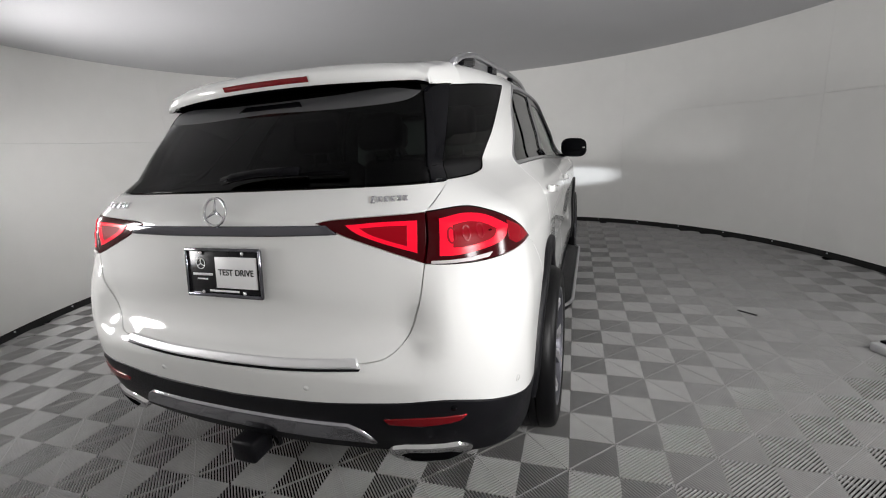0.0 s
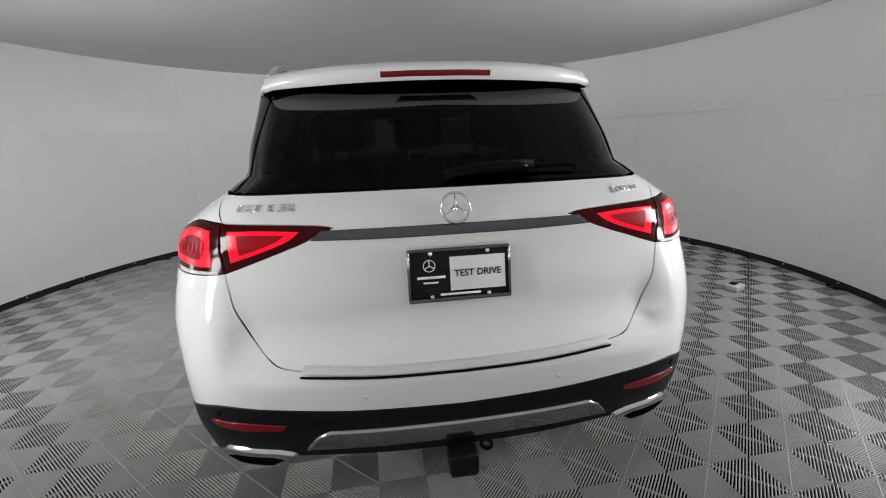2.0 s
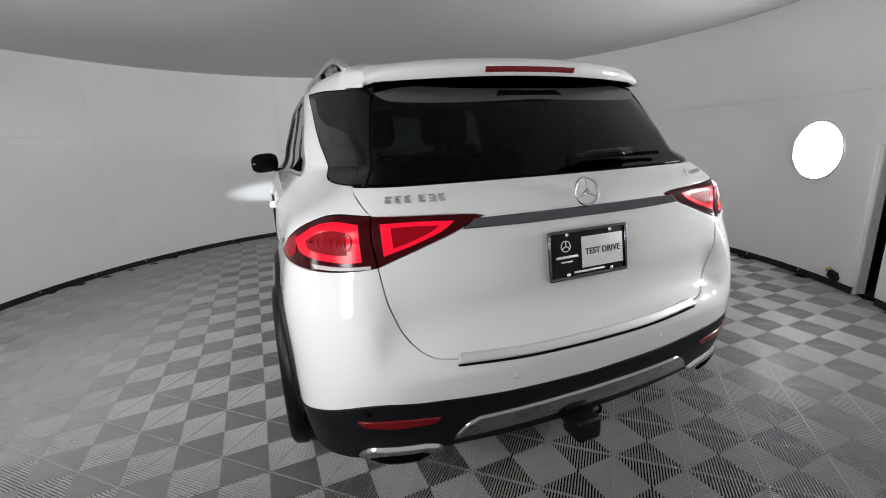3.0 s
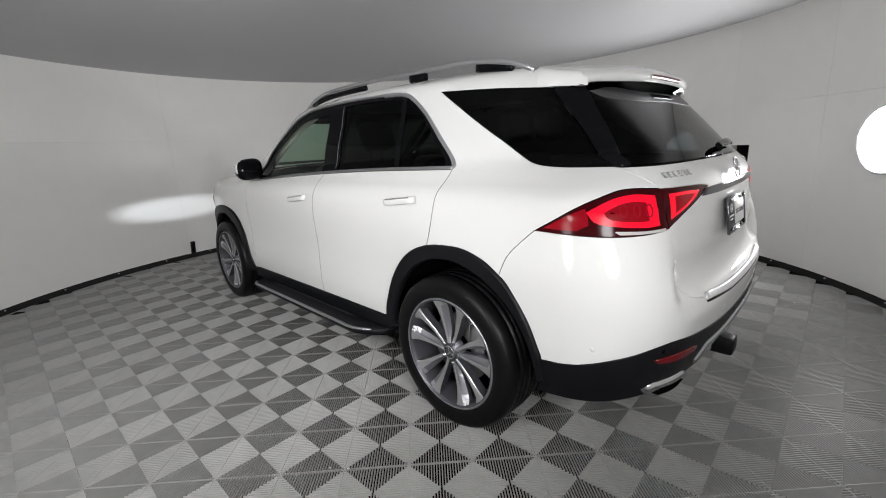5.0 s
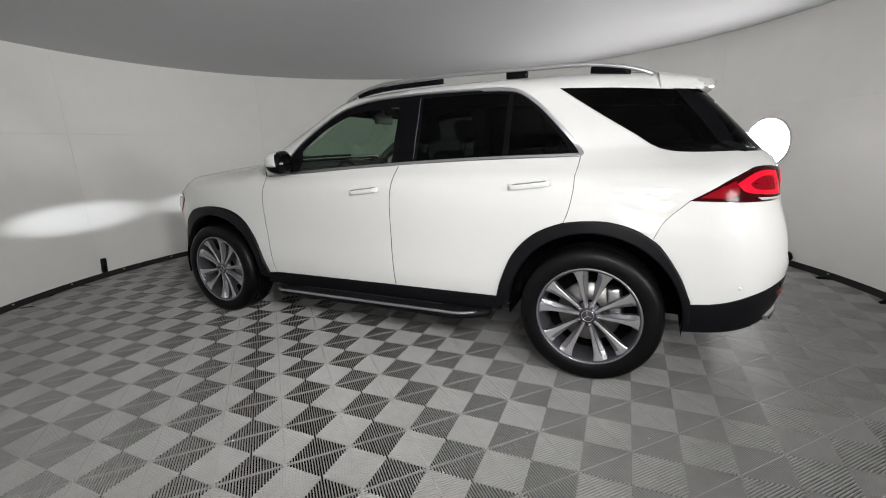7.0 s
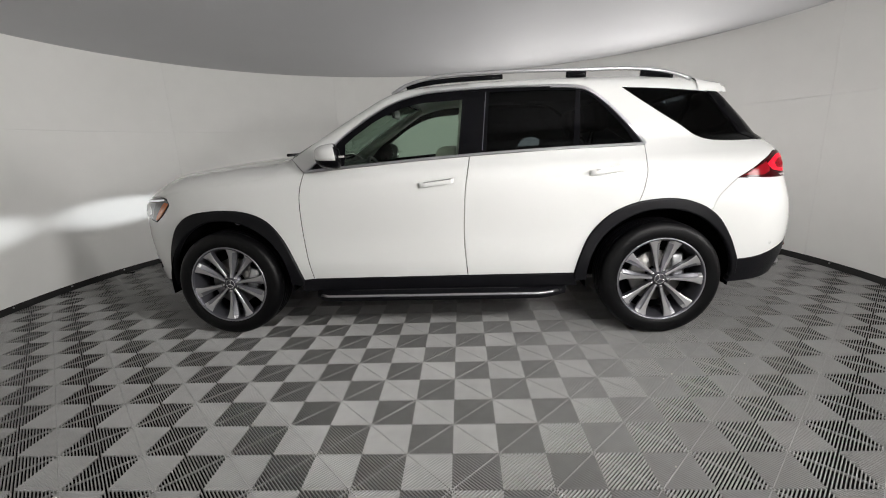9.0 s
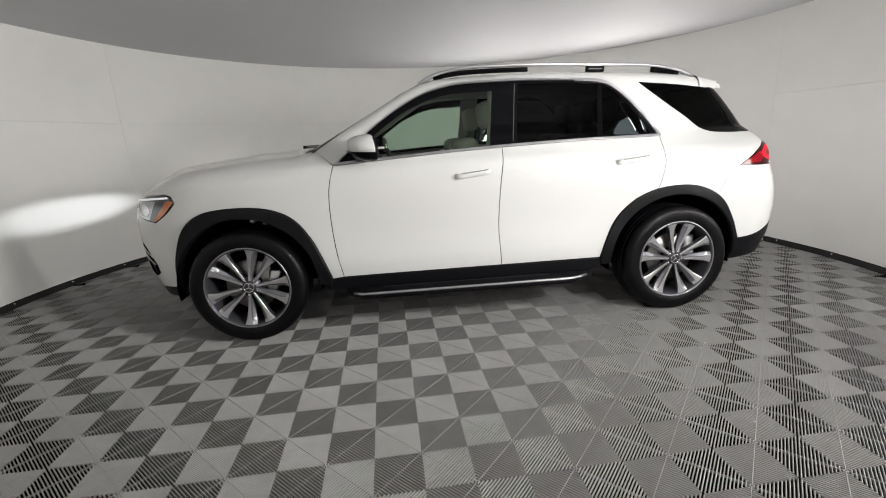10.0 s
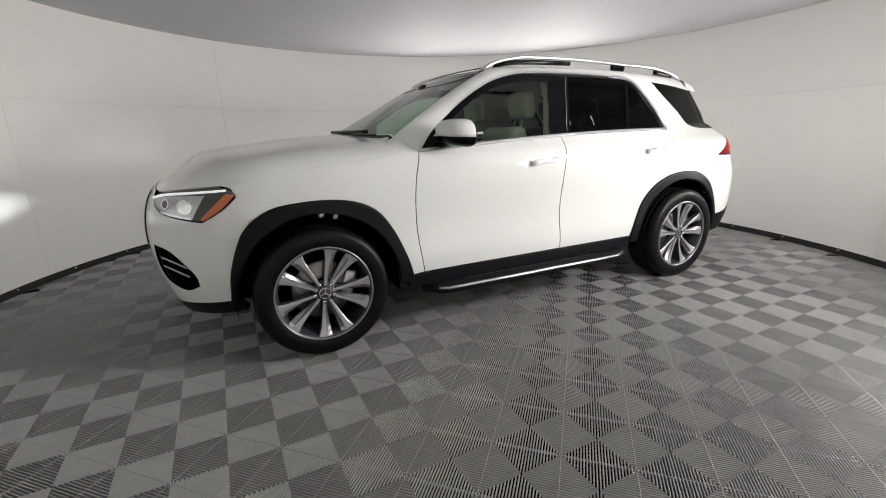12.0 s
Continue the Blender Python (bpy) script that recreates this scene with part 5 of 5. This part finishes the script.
# front bumper and grille
FA = [on_side(*p) for p in [(1.838, 0.826)] + ARCH_F[8:]]
FL = [(0.90, 2.00, 0.40), (0.80, 2.12, 0.375), (0.5, 2.30, 0.345), (0.0, 2.37, 0.34)]
NOSE = [(0.0, 2.40, 1.025), (0.28, 2.385, 1.015), (0.50, 2.32, 0.985)]
FQ = lambda pts: [fq(*p) for p in pts]
half = [FQ(NOSE), FQ([NOSE[-1]]) + HB, HS, FQ([(0.93, 1.893, 0.975), (0.95, 1.862, 0.90), FA[0]]), FQ(FA), FQ([FA[-1]] + FL)]
VENT = outline([FQ([(0.56, 2.33, 0.700), (0.69, 2.25, 0.672), (0.785, 2.15, 0.555), (0.79, 2.13, 0.48)]), FQ([(0.79, 2.13, 0.48), (0.70, 2.20, 0.445), (0.58, 2.29, 0.50), (0.55, 2.33, 0.60), (0.56, 2.33, 0.700)])], 0.02)
front = panel("front_bumper", half + [mirrored(s) for s in half[::-1]], front_map, M_PAINT, car, grid=0.04, step=0.015, holes=[VENT, VENT * (-1, 1)])
panel("grille", [FQ([(0.0, 2.41, 0.985), (0.36, 2.35, 0.965)]), FQ([(0.36, 2.35, 0.965), (0.46, 2.31, 0.80)]), FQ([(0.46, 2.31, 0.80), (0.36, 2.36, 0.66), (0.0, 2.41, 0.64)]), mirrored(FQ([(0.46, 2.31, 0.80), (0.36, 2.36, 0.66), (0.0, 2.41, 0.64)])), mirrored(FQ([(0.36, 2.35, 0.965), (0.46, 2.31, 0.80)])), mirrored(FQ([(0.0, 2.41, 0.985), (0.36, 2.35, 0.965)]))],
      front_map, M_GLOSS, front, off=0.006, gap=0, bevel=0.004, thick=0.01, label="black front grille")
LIPF = [(0.90, 2.00, 0.40), (0.80, 2.12, 0.375), (0.5, 2.30, 0.345), (0.0, 2.37, 0.34)]
half = [FQ(LIPF[::-1]), FQ([LIPF[0], on_side(1.985, 0.42), (0.93, 1.96, 0.33)]), FQ([(0.93, 1.96, 0.33), (0.78, 2.08, 0.30), (0.5, 2.25, 0.28), (0.0, 2.32, 0.27)])]
panel("front_lip", half + [mirrored(s) for s in half[::-1]], front_map, M_CLAD, car, off=-0.004, gap=0.001, thick=0.05, label="matt black front lip")
for sd in (-1, 1):
    panel("side_vent", [[tuple(p) for p in VENT] + [tuple(VENT[0])]], front_map, M_DARK, front, sd, off=-0.02, gap=-0.004, bevel=0, thick=0.01, label="black front air vent")
    for k in range(2):
        p, n = front_map(np.array(FQ([(0.60, 2.30, 0.625 - 0.05 * k), (0.68, 2.25, 0.612 - 0.05 * k), (0.755, 2.18, 0.582 - 0.05 * k)])))
        part("vent_bar", sweep(bmesh.new(), [((a - b * 0.006)[0] * sd, (a - b * 0.006)[1], (a - b * 0.006)[2]) for a, b in zip(p, n)], 0.008, 0.008), M_SATIN, front)

# under the skin
bm = bmesh.new()
rbox(bm, (1.20, 4.3, 0.10), (0, -0.05, 0.345), 0.03)
rbox(bm, (1.72, 1.9, 0.10), (0, 0, 0.345), 0.03)
part("underbody", bm, M_DARK, car, "dark underbody")
bm = bmesh.new()
rbox(bm, (1.60, 0.05, 0.75), (0, 0.98, 0.75), 0.01)
rbox(bm, (1.16, 1.3, 0.05), (0, 1.6, 0.92), 0.01)
rbox(bm, (1.16, 0.05, 0.6), (0, 2.10, 0.62), 0.01)
part("bulkhead", bm, M_DARK, car, "dark bulkhead")
bm = bmesh.new()
rbox(bm, (1.66, 0.93 * 2, 0.05), (0, 0.02, 0.44), 0.01)
rbox(bm, (1.16, 1.35, 0.05), (0, -1.55, 0.80), 0.01)
rbox(bm, (1.16, 0.04, 0.5), (0, -2.26, 0.80), 0.01)
part("cabin_floor", bm, M_DASH, car, "dark cabin floor")
for sd in (-1, 1):
    bm = bmesh.new()
    rbox(bm, (0.05, 1.16, 0.70), (sd * 0.815, 0.33, 0.80), 0.02)
    part("door_card", bm, M_TRIM, car, "beige inner door panel")
    bm = bmesh.new()
    rbox(bm, (0.05, 0.72, 0.48), (sd * 0.80, -0.62, 0.70), 0.02)
    rbox(bm, (0.05, 1.14, 0.26), (sd * 0.80, -0.83, 1.05), 0.02)
    rbox(bm, (0.05, 0.80, 0.45), (sd * 0.66, -1.80, 1.02), 0.02)
    part("door_card", bm, M_DASH, car, "dark inner door panel")
    part("pillar_trim", sweep(bmesh.new(), [(sd * 0.775, -0.245, 1.16), (sd * 0.755, -0.262, 1.30), (sd * 0.715, -0.28, 1.48), (sd * 0.64, -0.285, 1.66)], 0.05, 0.17, [(0, 1, 0)] * 4), M_TRIM, car, "beige inner pillar")
    part("pillar_trim", sweep(bmesh.new(), [(sd * 0.745, 0.86, 1.24), (sd * 0.71, 0.60, 1.40), (sd * 0.66, 0.38, 1.54), (sd * 0.59, 0.22, 1.63)], 0.05, 0.05), M_TRIM, car, "beige inner windscreen pillar")
bm = bmesh.new()
rbox(bm, (1.54, 0.42, 0.36), (0, 0.78, 0.99), 0.10, segs=4)
rbox(bm, (1.30, 0.16, 0.08), (0, 0.86, 1.155), 0.035, segs=3)
rbox(bm, (0.30, 0.9, 0.28), (0, 0.15, 0.66), 0.05)
part("dashboard", bm, M_DASH, car, "dark dashboard and console")
bm = bmesh.new()
lathe(bm, [(0.172 + 0.015 * math.cos(a), 0.015 * math.sin(a)) for a in np.linspace(0, 2 * math.pi, 10)[:-1]], 36, "Z", True)
rbox(bm, (0.33, 0.05, 0.015), (0, 0, 0), 0.006)
rbox(bm, (0.13, 0.11, 0.03), (0, -0.01, 0.0), 0.012)
bmesh.ops.recalc_face_normals(bm, faces=bm.faces)
part("steering_wheel", bm, M_DASH, car, "dark steering wheel").matrix_local = Matrix.Translation((-0.38, 0.46, 1.075)) @ pose(0, 0, 0, 66, 0, 0)
bm = bmesh.new()
rbox(bm, (0.26, 0.03, 0.075), (0, 0.37, 1.575), 0.012)
rbox(bm, (0.10, 0.09, 0.06), (0, 0.42, 1.60), 0.02)
part("rear_view_mirror", bm, M_DASH, car, "dark rear view mirror")


def seat(x, y, mat, width=0.52):
    s = holder("seat")
    s.parent = car
    bm = bmesh.new()
    rbox(bm, (width, 0.54, 0.17), (x, y + 0.24, 0.66), 0.06, (6, 0, 0), 4)
    part("seat_cushion", bm, mat, s)
    bm = bmesh.new()
    rbox(bm, (width - 0.02, 0.15, 0.62), (x, y - 0.06, 0.99), 0.065, (-14, 0, 0), 4)
    rbox(bm, (0.09, 0.19, 0.50), (x - width / 2 + 0.05, y - 0.02, 0.96), 0.04, (-14, 0, 0), 3)
    rbox(bm, (0.09, 0.19, 0.50), (x + width / 2 - 0.05, y - 0.02, 0.96), 0.04, (-14, 0, 0), 3)
    part("seat_back", bm, mat, s)
    bm = bmesh.new()
    rbox(bm, (0.27, 0.115, 0.205), (x, y - 0.165, 1.455), 0.05, (-10, 0, 0), 4)
    part("headrest", bm, mat, s)
    for d in (-0.05, 0.05):
        part("headrest_post", sweep(bmesh.new(), [(x + d, y - 0.13, 1.27), (x + d, y - 0.155, 1.39)], 0.014, 0.014, [(0, 1, 0)] * 2), M_CHROME, s)
    return s


seat(-0.38, -0.08, M_SEAT)
seat(0.38, -0.08, M_SEAT)
for x in (-0.43, 0.0, 0.43):
    seat(x, -1.02, M_DASH, 0.42)


# ---- wheels ----
def wheel():
    w = holder("wheel")
    w.parent = car
    bm = bmesh.new()
    prof = [(0.272, -0.118), (0.285, -0.128), (0.310, -0.135), (0.345, -0.1345), (0.366, -0.126), (0.3785, -0.108), (0.3835, -0.085)]
    for a, b in ((-0.062, -0.054), (-0.026, -0.018), (0.018, 0.026), (0.054, 0.062)):
        prof += [(0.3850, a), (0.3775, a + 0.001), (0.3775, b - 0.001), (0.3850, b)]
    prof += [(0.3835, 0.085), (0.3785, 0.108), (0.366, 0.126), (0.345, 0.1345), (0.310, 0.135), (0.285, 0.128), (0.272, 0.118)]
    lathe(bm, prof, 96)
    bmesh.ops.recalc_face_normals(bm, faces=bm.faces)
    part("tyre", bm, M_TYRE, w, "black tyre")
    bm = bmesh.new()
    lathe(bm, [(0.276, -0.116), (0.281, -0.126), (0.274, -0.129), (0.266, -0.124), (0.262, -0.105), (0.250, -0.06), (0.245, 0.10), (0.272, 0.12)], 72)
    bmesh.ops.recalc_face_normals(bm, faces=bm.faces)
    part("rim", bm, M_ALLOYDARK, w, "grey alloy rim")
    for k in range(10):
        base = 36 * k + (1.5 if k % 2 else -1.5)
        lean = -4 if k % 2 else 4
        bm = bmesh.new()
        rows = []
        for t in np.linspace(0, 1, 10):
            r = 0.045 + t * 0.222
            a = radians(base + lean * (1 - t) ** 1.5 * 0.4)
            hx = -0.100 - 0.020 * t ** 1.6 + 0.004 * math.sin(math.pi * t)
            flare = max(0.0, (t - 0.78) / 0.22)
            ridge = 0.0075 + 0.0050 * t + 0.012 * t ** 3 + 0.008 * flare ** 1.5
            wide = 0.011 + 0.039 * t ** 1.15
            sunk = 0.020 * min(1.0, t / 0.25) * (1 - flare ** 2)
            hand = 1 if k % 2 else -1
            row = []
            for off, dep in ((-ridge, 0.045), (-ridge, 0.003), (-ridge * 0.7, 0.0), (ridge * 0.8, 0.0), (ridge + 0.002, 0.003 + 0.35 * sunk), (wide, 0.004 + sunk), (wide, 0.045)):
                row.append(bm.verts.new((hx + dep, r * math.sin(a) + off * math.cos(a) * hand, r * math.cos(a) - off * math.sin(a) * hand)))
            rows.append(row)
        for a, b in zip(rows, rows[1:]):
            for i in range(6):
                f = bm.faces.new((a[i], a[i + 1], b[i + 1], b[i]))
        bmesh.ops.recalc_face_normals(bm, faces=bm.faces)
        ob = part("spoke", bm, M_MACH, w, smooth=False)
        ob.data.materials.append(M_SPOKE)
        ob.data.materials.append(M_ALLOYDARK)
        for i, poly in enumerate(ob.data.polygons):
            poly.material_index = (2, 0, 0, 1, 1, 2)[i % 6] if i < 48 or i % 6 not in (3, 4) else 0
    bm = bmesh.new()
    lathe(bm, [(0.2815, -0.1255), (0.2785, -0.1300), (0.2725, -0.1295), (0.2700, -0.1225)], 72)
    bmesh.ops.recalc_face_normals(bm, faces=bm.faces)
    part("rim_lip", bm, M_SPOKE, w, "bright machined rim lip")
    bm = bmesh.new()
    lathe(bm, [(0.0, -0.104), (0.030, -0.105), (0.036, -0.102), (0.040, -0.094), (0.066, -0.088), (0.070, -0.06)], 40)
    bmesh.ops.recalc_face_normals(bm, faces=bm.faces)
    part("hub", bm, M_ALLOYDARK, w, "grey wheel hub")
    bm = bmesh.new()
    lathe(bm, [(0.028, -0.106), (0.030, -0.110), (0.034, -0.110), (0.036, -0.106)], 32, "X", True)
    for k in range(3):
        rbox(bm, (0.004, 0.007, 0.028), (-0.107, 0.014 * math.sin(radians(120 * k)), 0.014 * math.cos(radians(120 * k))), 0.001, (-120 * k, 0, 0))
    bmesh.ops.recalc_face_normals(bm, faces=bm.faces)
    part("centre_cap", bm, M_CHROME, w, "chrome centre cap")
    for k in range(5):
        a = radians(72 * k + 36)
        bm = bmesh.new()
        bmesh.ops.create_cone(bm, cap_ends=True, segments=6, radius1=0.011, radius2=0.010, depth=0.018, matrix=Matrix.Translation((-0.096, 0.056 * math.sin(a), 0.056 * math.cos(a))) @ pose(0, 0, 0, 0, -90, 0))
        part("wheel_bolt", bm, M_CHROME, w)
    bm = bmesh.new()
    lathe(bm, [(0.07, -0.030), (0.172, -0.030), (0.174, -0.026), (0.174, -0.004), (0.07, -0.002)], 56)
    bmesh.ops.recalc_face_normals(bm, faces=bm.faces)
    part("brake_disc", bm, M_DISC, w, "steel brake disc")
    bm = bmesh.new()
    rbox(bm, (0.075, 0.085, 0.19), (-0.02, -0.145, 0.03), 0.02, (8, 0, 0))
    part("brake_caliper", bm, M_SATIN, w, "grey brake caliper")
    bm = bmesh.new()
    lathe(bm, [(0.0, 0.03), (0.25, 0.03)], 40)
    part("backing_plate", bm, M_DARK, w)
    return w


first = wheel()
first.matrix_basis = pose(-0.853, 1.4975, 0.385, 8, 0, 0)
copy_thing(first, pose(-0.886, -1.4975, 0.385, -14, 0, 0))
copy_thing(first, pose(0.853, 1.4975, 0.385, 30, 0, 180))
copy_thing(first, pose(0.886, -1.4975, 0.385, -47, 0, 180))

# ---- loose things ----
box_ = holder("floor_box", "small grey metal box lying on the tiles", "box")
bm = bmesh.new()
rbox(bm, (0.15, 0.11, 0.055), (0, 0, 0.0275), 0.012, segs=3)
part("case", bm, M_BOX, box_)
bm = bmesh.new()
rbox(bm, (0.07, 0.05, 0.014), (0.0, 0.01, 0.061), 0.004)
part("lid", bm, M_GLOSS, box_, "dark lid")
box_.matrix_basis = pose(2.83, -0.46, 0.0, 0, 0, 25)
stain = bmesh.new()
rbox(stain, (0.13, 0.022, 0.003), (0, 0, 0.0015), 0.001, (0, 0, 0))
ob = part("rubber_scrap", stain, M_CLAD)
tagged(ob, "thin dark scrap lying on the tiles", "scrap")
ob.matrix_basis = pose(2.262, 0.05, 0.0, 0, 0, -40)
rnd = random.Random(4)
for k in range(22):
    a, r = rnd.uniform(0, 360), rnd.uniform(1.6, 3.4)
    pnt = booth(a, r, 0)
    if abs(pnt.x) < 1.15 and abs(pnt.y) < 2.6:
        continue
    bm = bmesh.new()
    bmesh.ops.create_icosphere(bm, subdivisions=1, radius=rnd.uniform(0.004, 0.009))
    bmesh.ops.scale(bm, vec=(1, rnd.uniform(0.5, 1), 0.5), verts=bm.verts)
    low = min(v.co.z for v in bm.verts)
    ob = part("crumb", bm, M_CRUMB)
    tagged(ob, "tiny pale crumb lying on the tiles", "debris", "crumbs on the floor")
    ob.matrix_basis = pose(pnt.x, pnt.y, -low, 0, 0, rnd.uniform(0, 360))

# ---- floor of ribbed tiles ----
floor = tagged(new("floor"), "grey ribbed plastic tile floor", "floor", kind="structure")
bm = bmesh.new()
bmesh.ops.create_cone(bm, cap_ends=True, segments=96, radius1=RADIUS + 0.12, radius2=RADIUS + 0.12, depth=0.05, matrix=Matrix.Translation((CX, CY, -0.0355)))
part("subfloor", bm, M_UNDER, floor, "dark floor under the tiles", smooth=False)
SQUARE, TURN, OU, OV = 0.2005, radians(2.0), 0.0116, 0.0993


def tile_mesh():
    """Four squares of slanting ribs, their slant changing from square to square, with cross bars below."""
    vs, fs = [], []

    diag = SQUARE * math.sqrt(2)
    count = 24
    pitch = diag / count

    half = pitch * 0.21
    profile = [(-1.0, -0.0105), (-1.0, -0.0036), (-0.80, -0.0013), (-0.42, -0.0001), (0.42, -0.0001), (0.80, -0.0013), (1.0, -0.0036), (1.0, -0.0105)]
    n = len(profile)

    def rib(cx, cy, d, ang):
        """A rounded rib at d across the square; its ends follow the square's sides."""
        c, q = math.cos(ang), math.sin(ang)
        k = len(vs)
        for a in (-1, 1):
            for b, z in profile:
                v = d + b * half
                u = a * max(diag / 2 - abs(v) - 0.0006, 0.0003)
                vs.append((cx + u * c - v * q, cy + u * q + v * c, z))
        fs.extend((k + i, k + i + 1, k + n + i + 1, k + n + i) for i in range(n - 1))
        fs.extend([tuple(range(k, k + n)), tuple(range(k + 2 * n - 1, k + n - 1, -1))])

    for i in (0, 1):
        for j in (0, 1):
            ang = radians(45) if (i + j) % 2 == 0 else radians(-45)
            mid = len(vs)
            for b, z in ((1, -0.0105), (1, -0.0008)):
                for p, q in ((-0.136, -0.0013), (0.136, -0.0013), (0.136, 0.0013), (-0.136, 0.0013)):
                    c, d = math.cos(ang + math.pi / 2), math.sin(ang + math.pi / 2)
                    vs.append(((i + 0.5) * SQUARE + p * c - q * d, (j + 0.5) * SQUARE + p * d + q * c, z))
            fs.extend([(mid + 4, mid + 5, mid + 6, mid + 7), (mid, mid + 1, mid + 5, mid + 4), (mid + 2, mid + 3, mid + 7, mid + 6)])
            for k in range(count):
                rib((i + 0.5) * SQUARE, (j + 0.5) * SQUARE, (k + 0.5) * pitch - diag / 2, ang)
    me = bpy.data.meshes.new("tile")
    me.from_pydata(vs, [], fs)
    me.materials.append(M_RIB)
    return me


tile = tile_mesh()
spots = []
for m in range(-24, 25, 2):
    for n in range(-24, 25, 2):
        u, v = m * SQUARE + OU, n * SQUARE + OV
        cu, cv = u + SQUARE, v + SQUARE
        x, y = cu * math.cos(TURN) - cv * math.sin(TURN), cu * math.sin(TURN) + cv * math.cos(TURN)
        r = math.hypot(x - CX, y - CY)
        if r < RADIUS + 0.29:
            spots.append((r, u, v))
spots.sort()
inner = [q for q in spots if q[0] < 3.60][:300]
for r, u, v in inner:
    ob = new("floor_tile", tile)
    ob.parent = floor
    ob.matrix_local = pose(u * math.cos(TURN) - v * math.sin(TURN), u * math.sin(TURN) + v * math.cos(TURN), 0, 0, 0, math.degrees(TURN))
vs0 = np.array([tuple(v.co) for v in tile.vertices])
fs0 = [tuple(p.vertices) for p in tile.polygons]
allv, allf = [], []
for k, (r, u, v) in enumerate(spots[len(inner):]):
    q = vs0 + (u, v, 0)
    q = np.stack([q[:, 0] * math.cos(TURN) - q[:, 1] * math.sin(TURN), q[:, 0] * math.sin(TURN) + q[:, 1] * math.cos(TURN), q[:, 2]], -1)
    allv.append(q)
    out = np.hypot(q[:, 0] - CX, q[:, 1] - CY) > RADIUS + 0.10
    allf += [tuple(i + k * len(vs0) for i in f) for f in fs0 if not out[list(f)].any()]
if allv:
    me = bpy.data.meshes.new("edge_tiles")
    me.from_pydata(np.concatenate(allv).tolist(), [], allf)
    me.materials.append(M_RIB)
    ob = new("edge_tiles", me)
    ob.parent = floor
    tagged(ob, "ribbed floor tiles along the wall", kind="stuff")
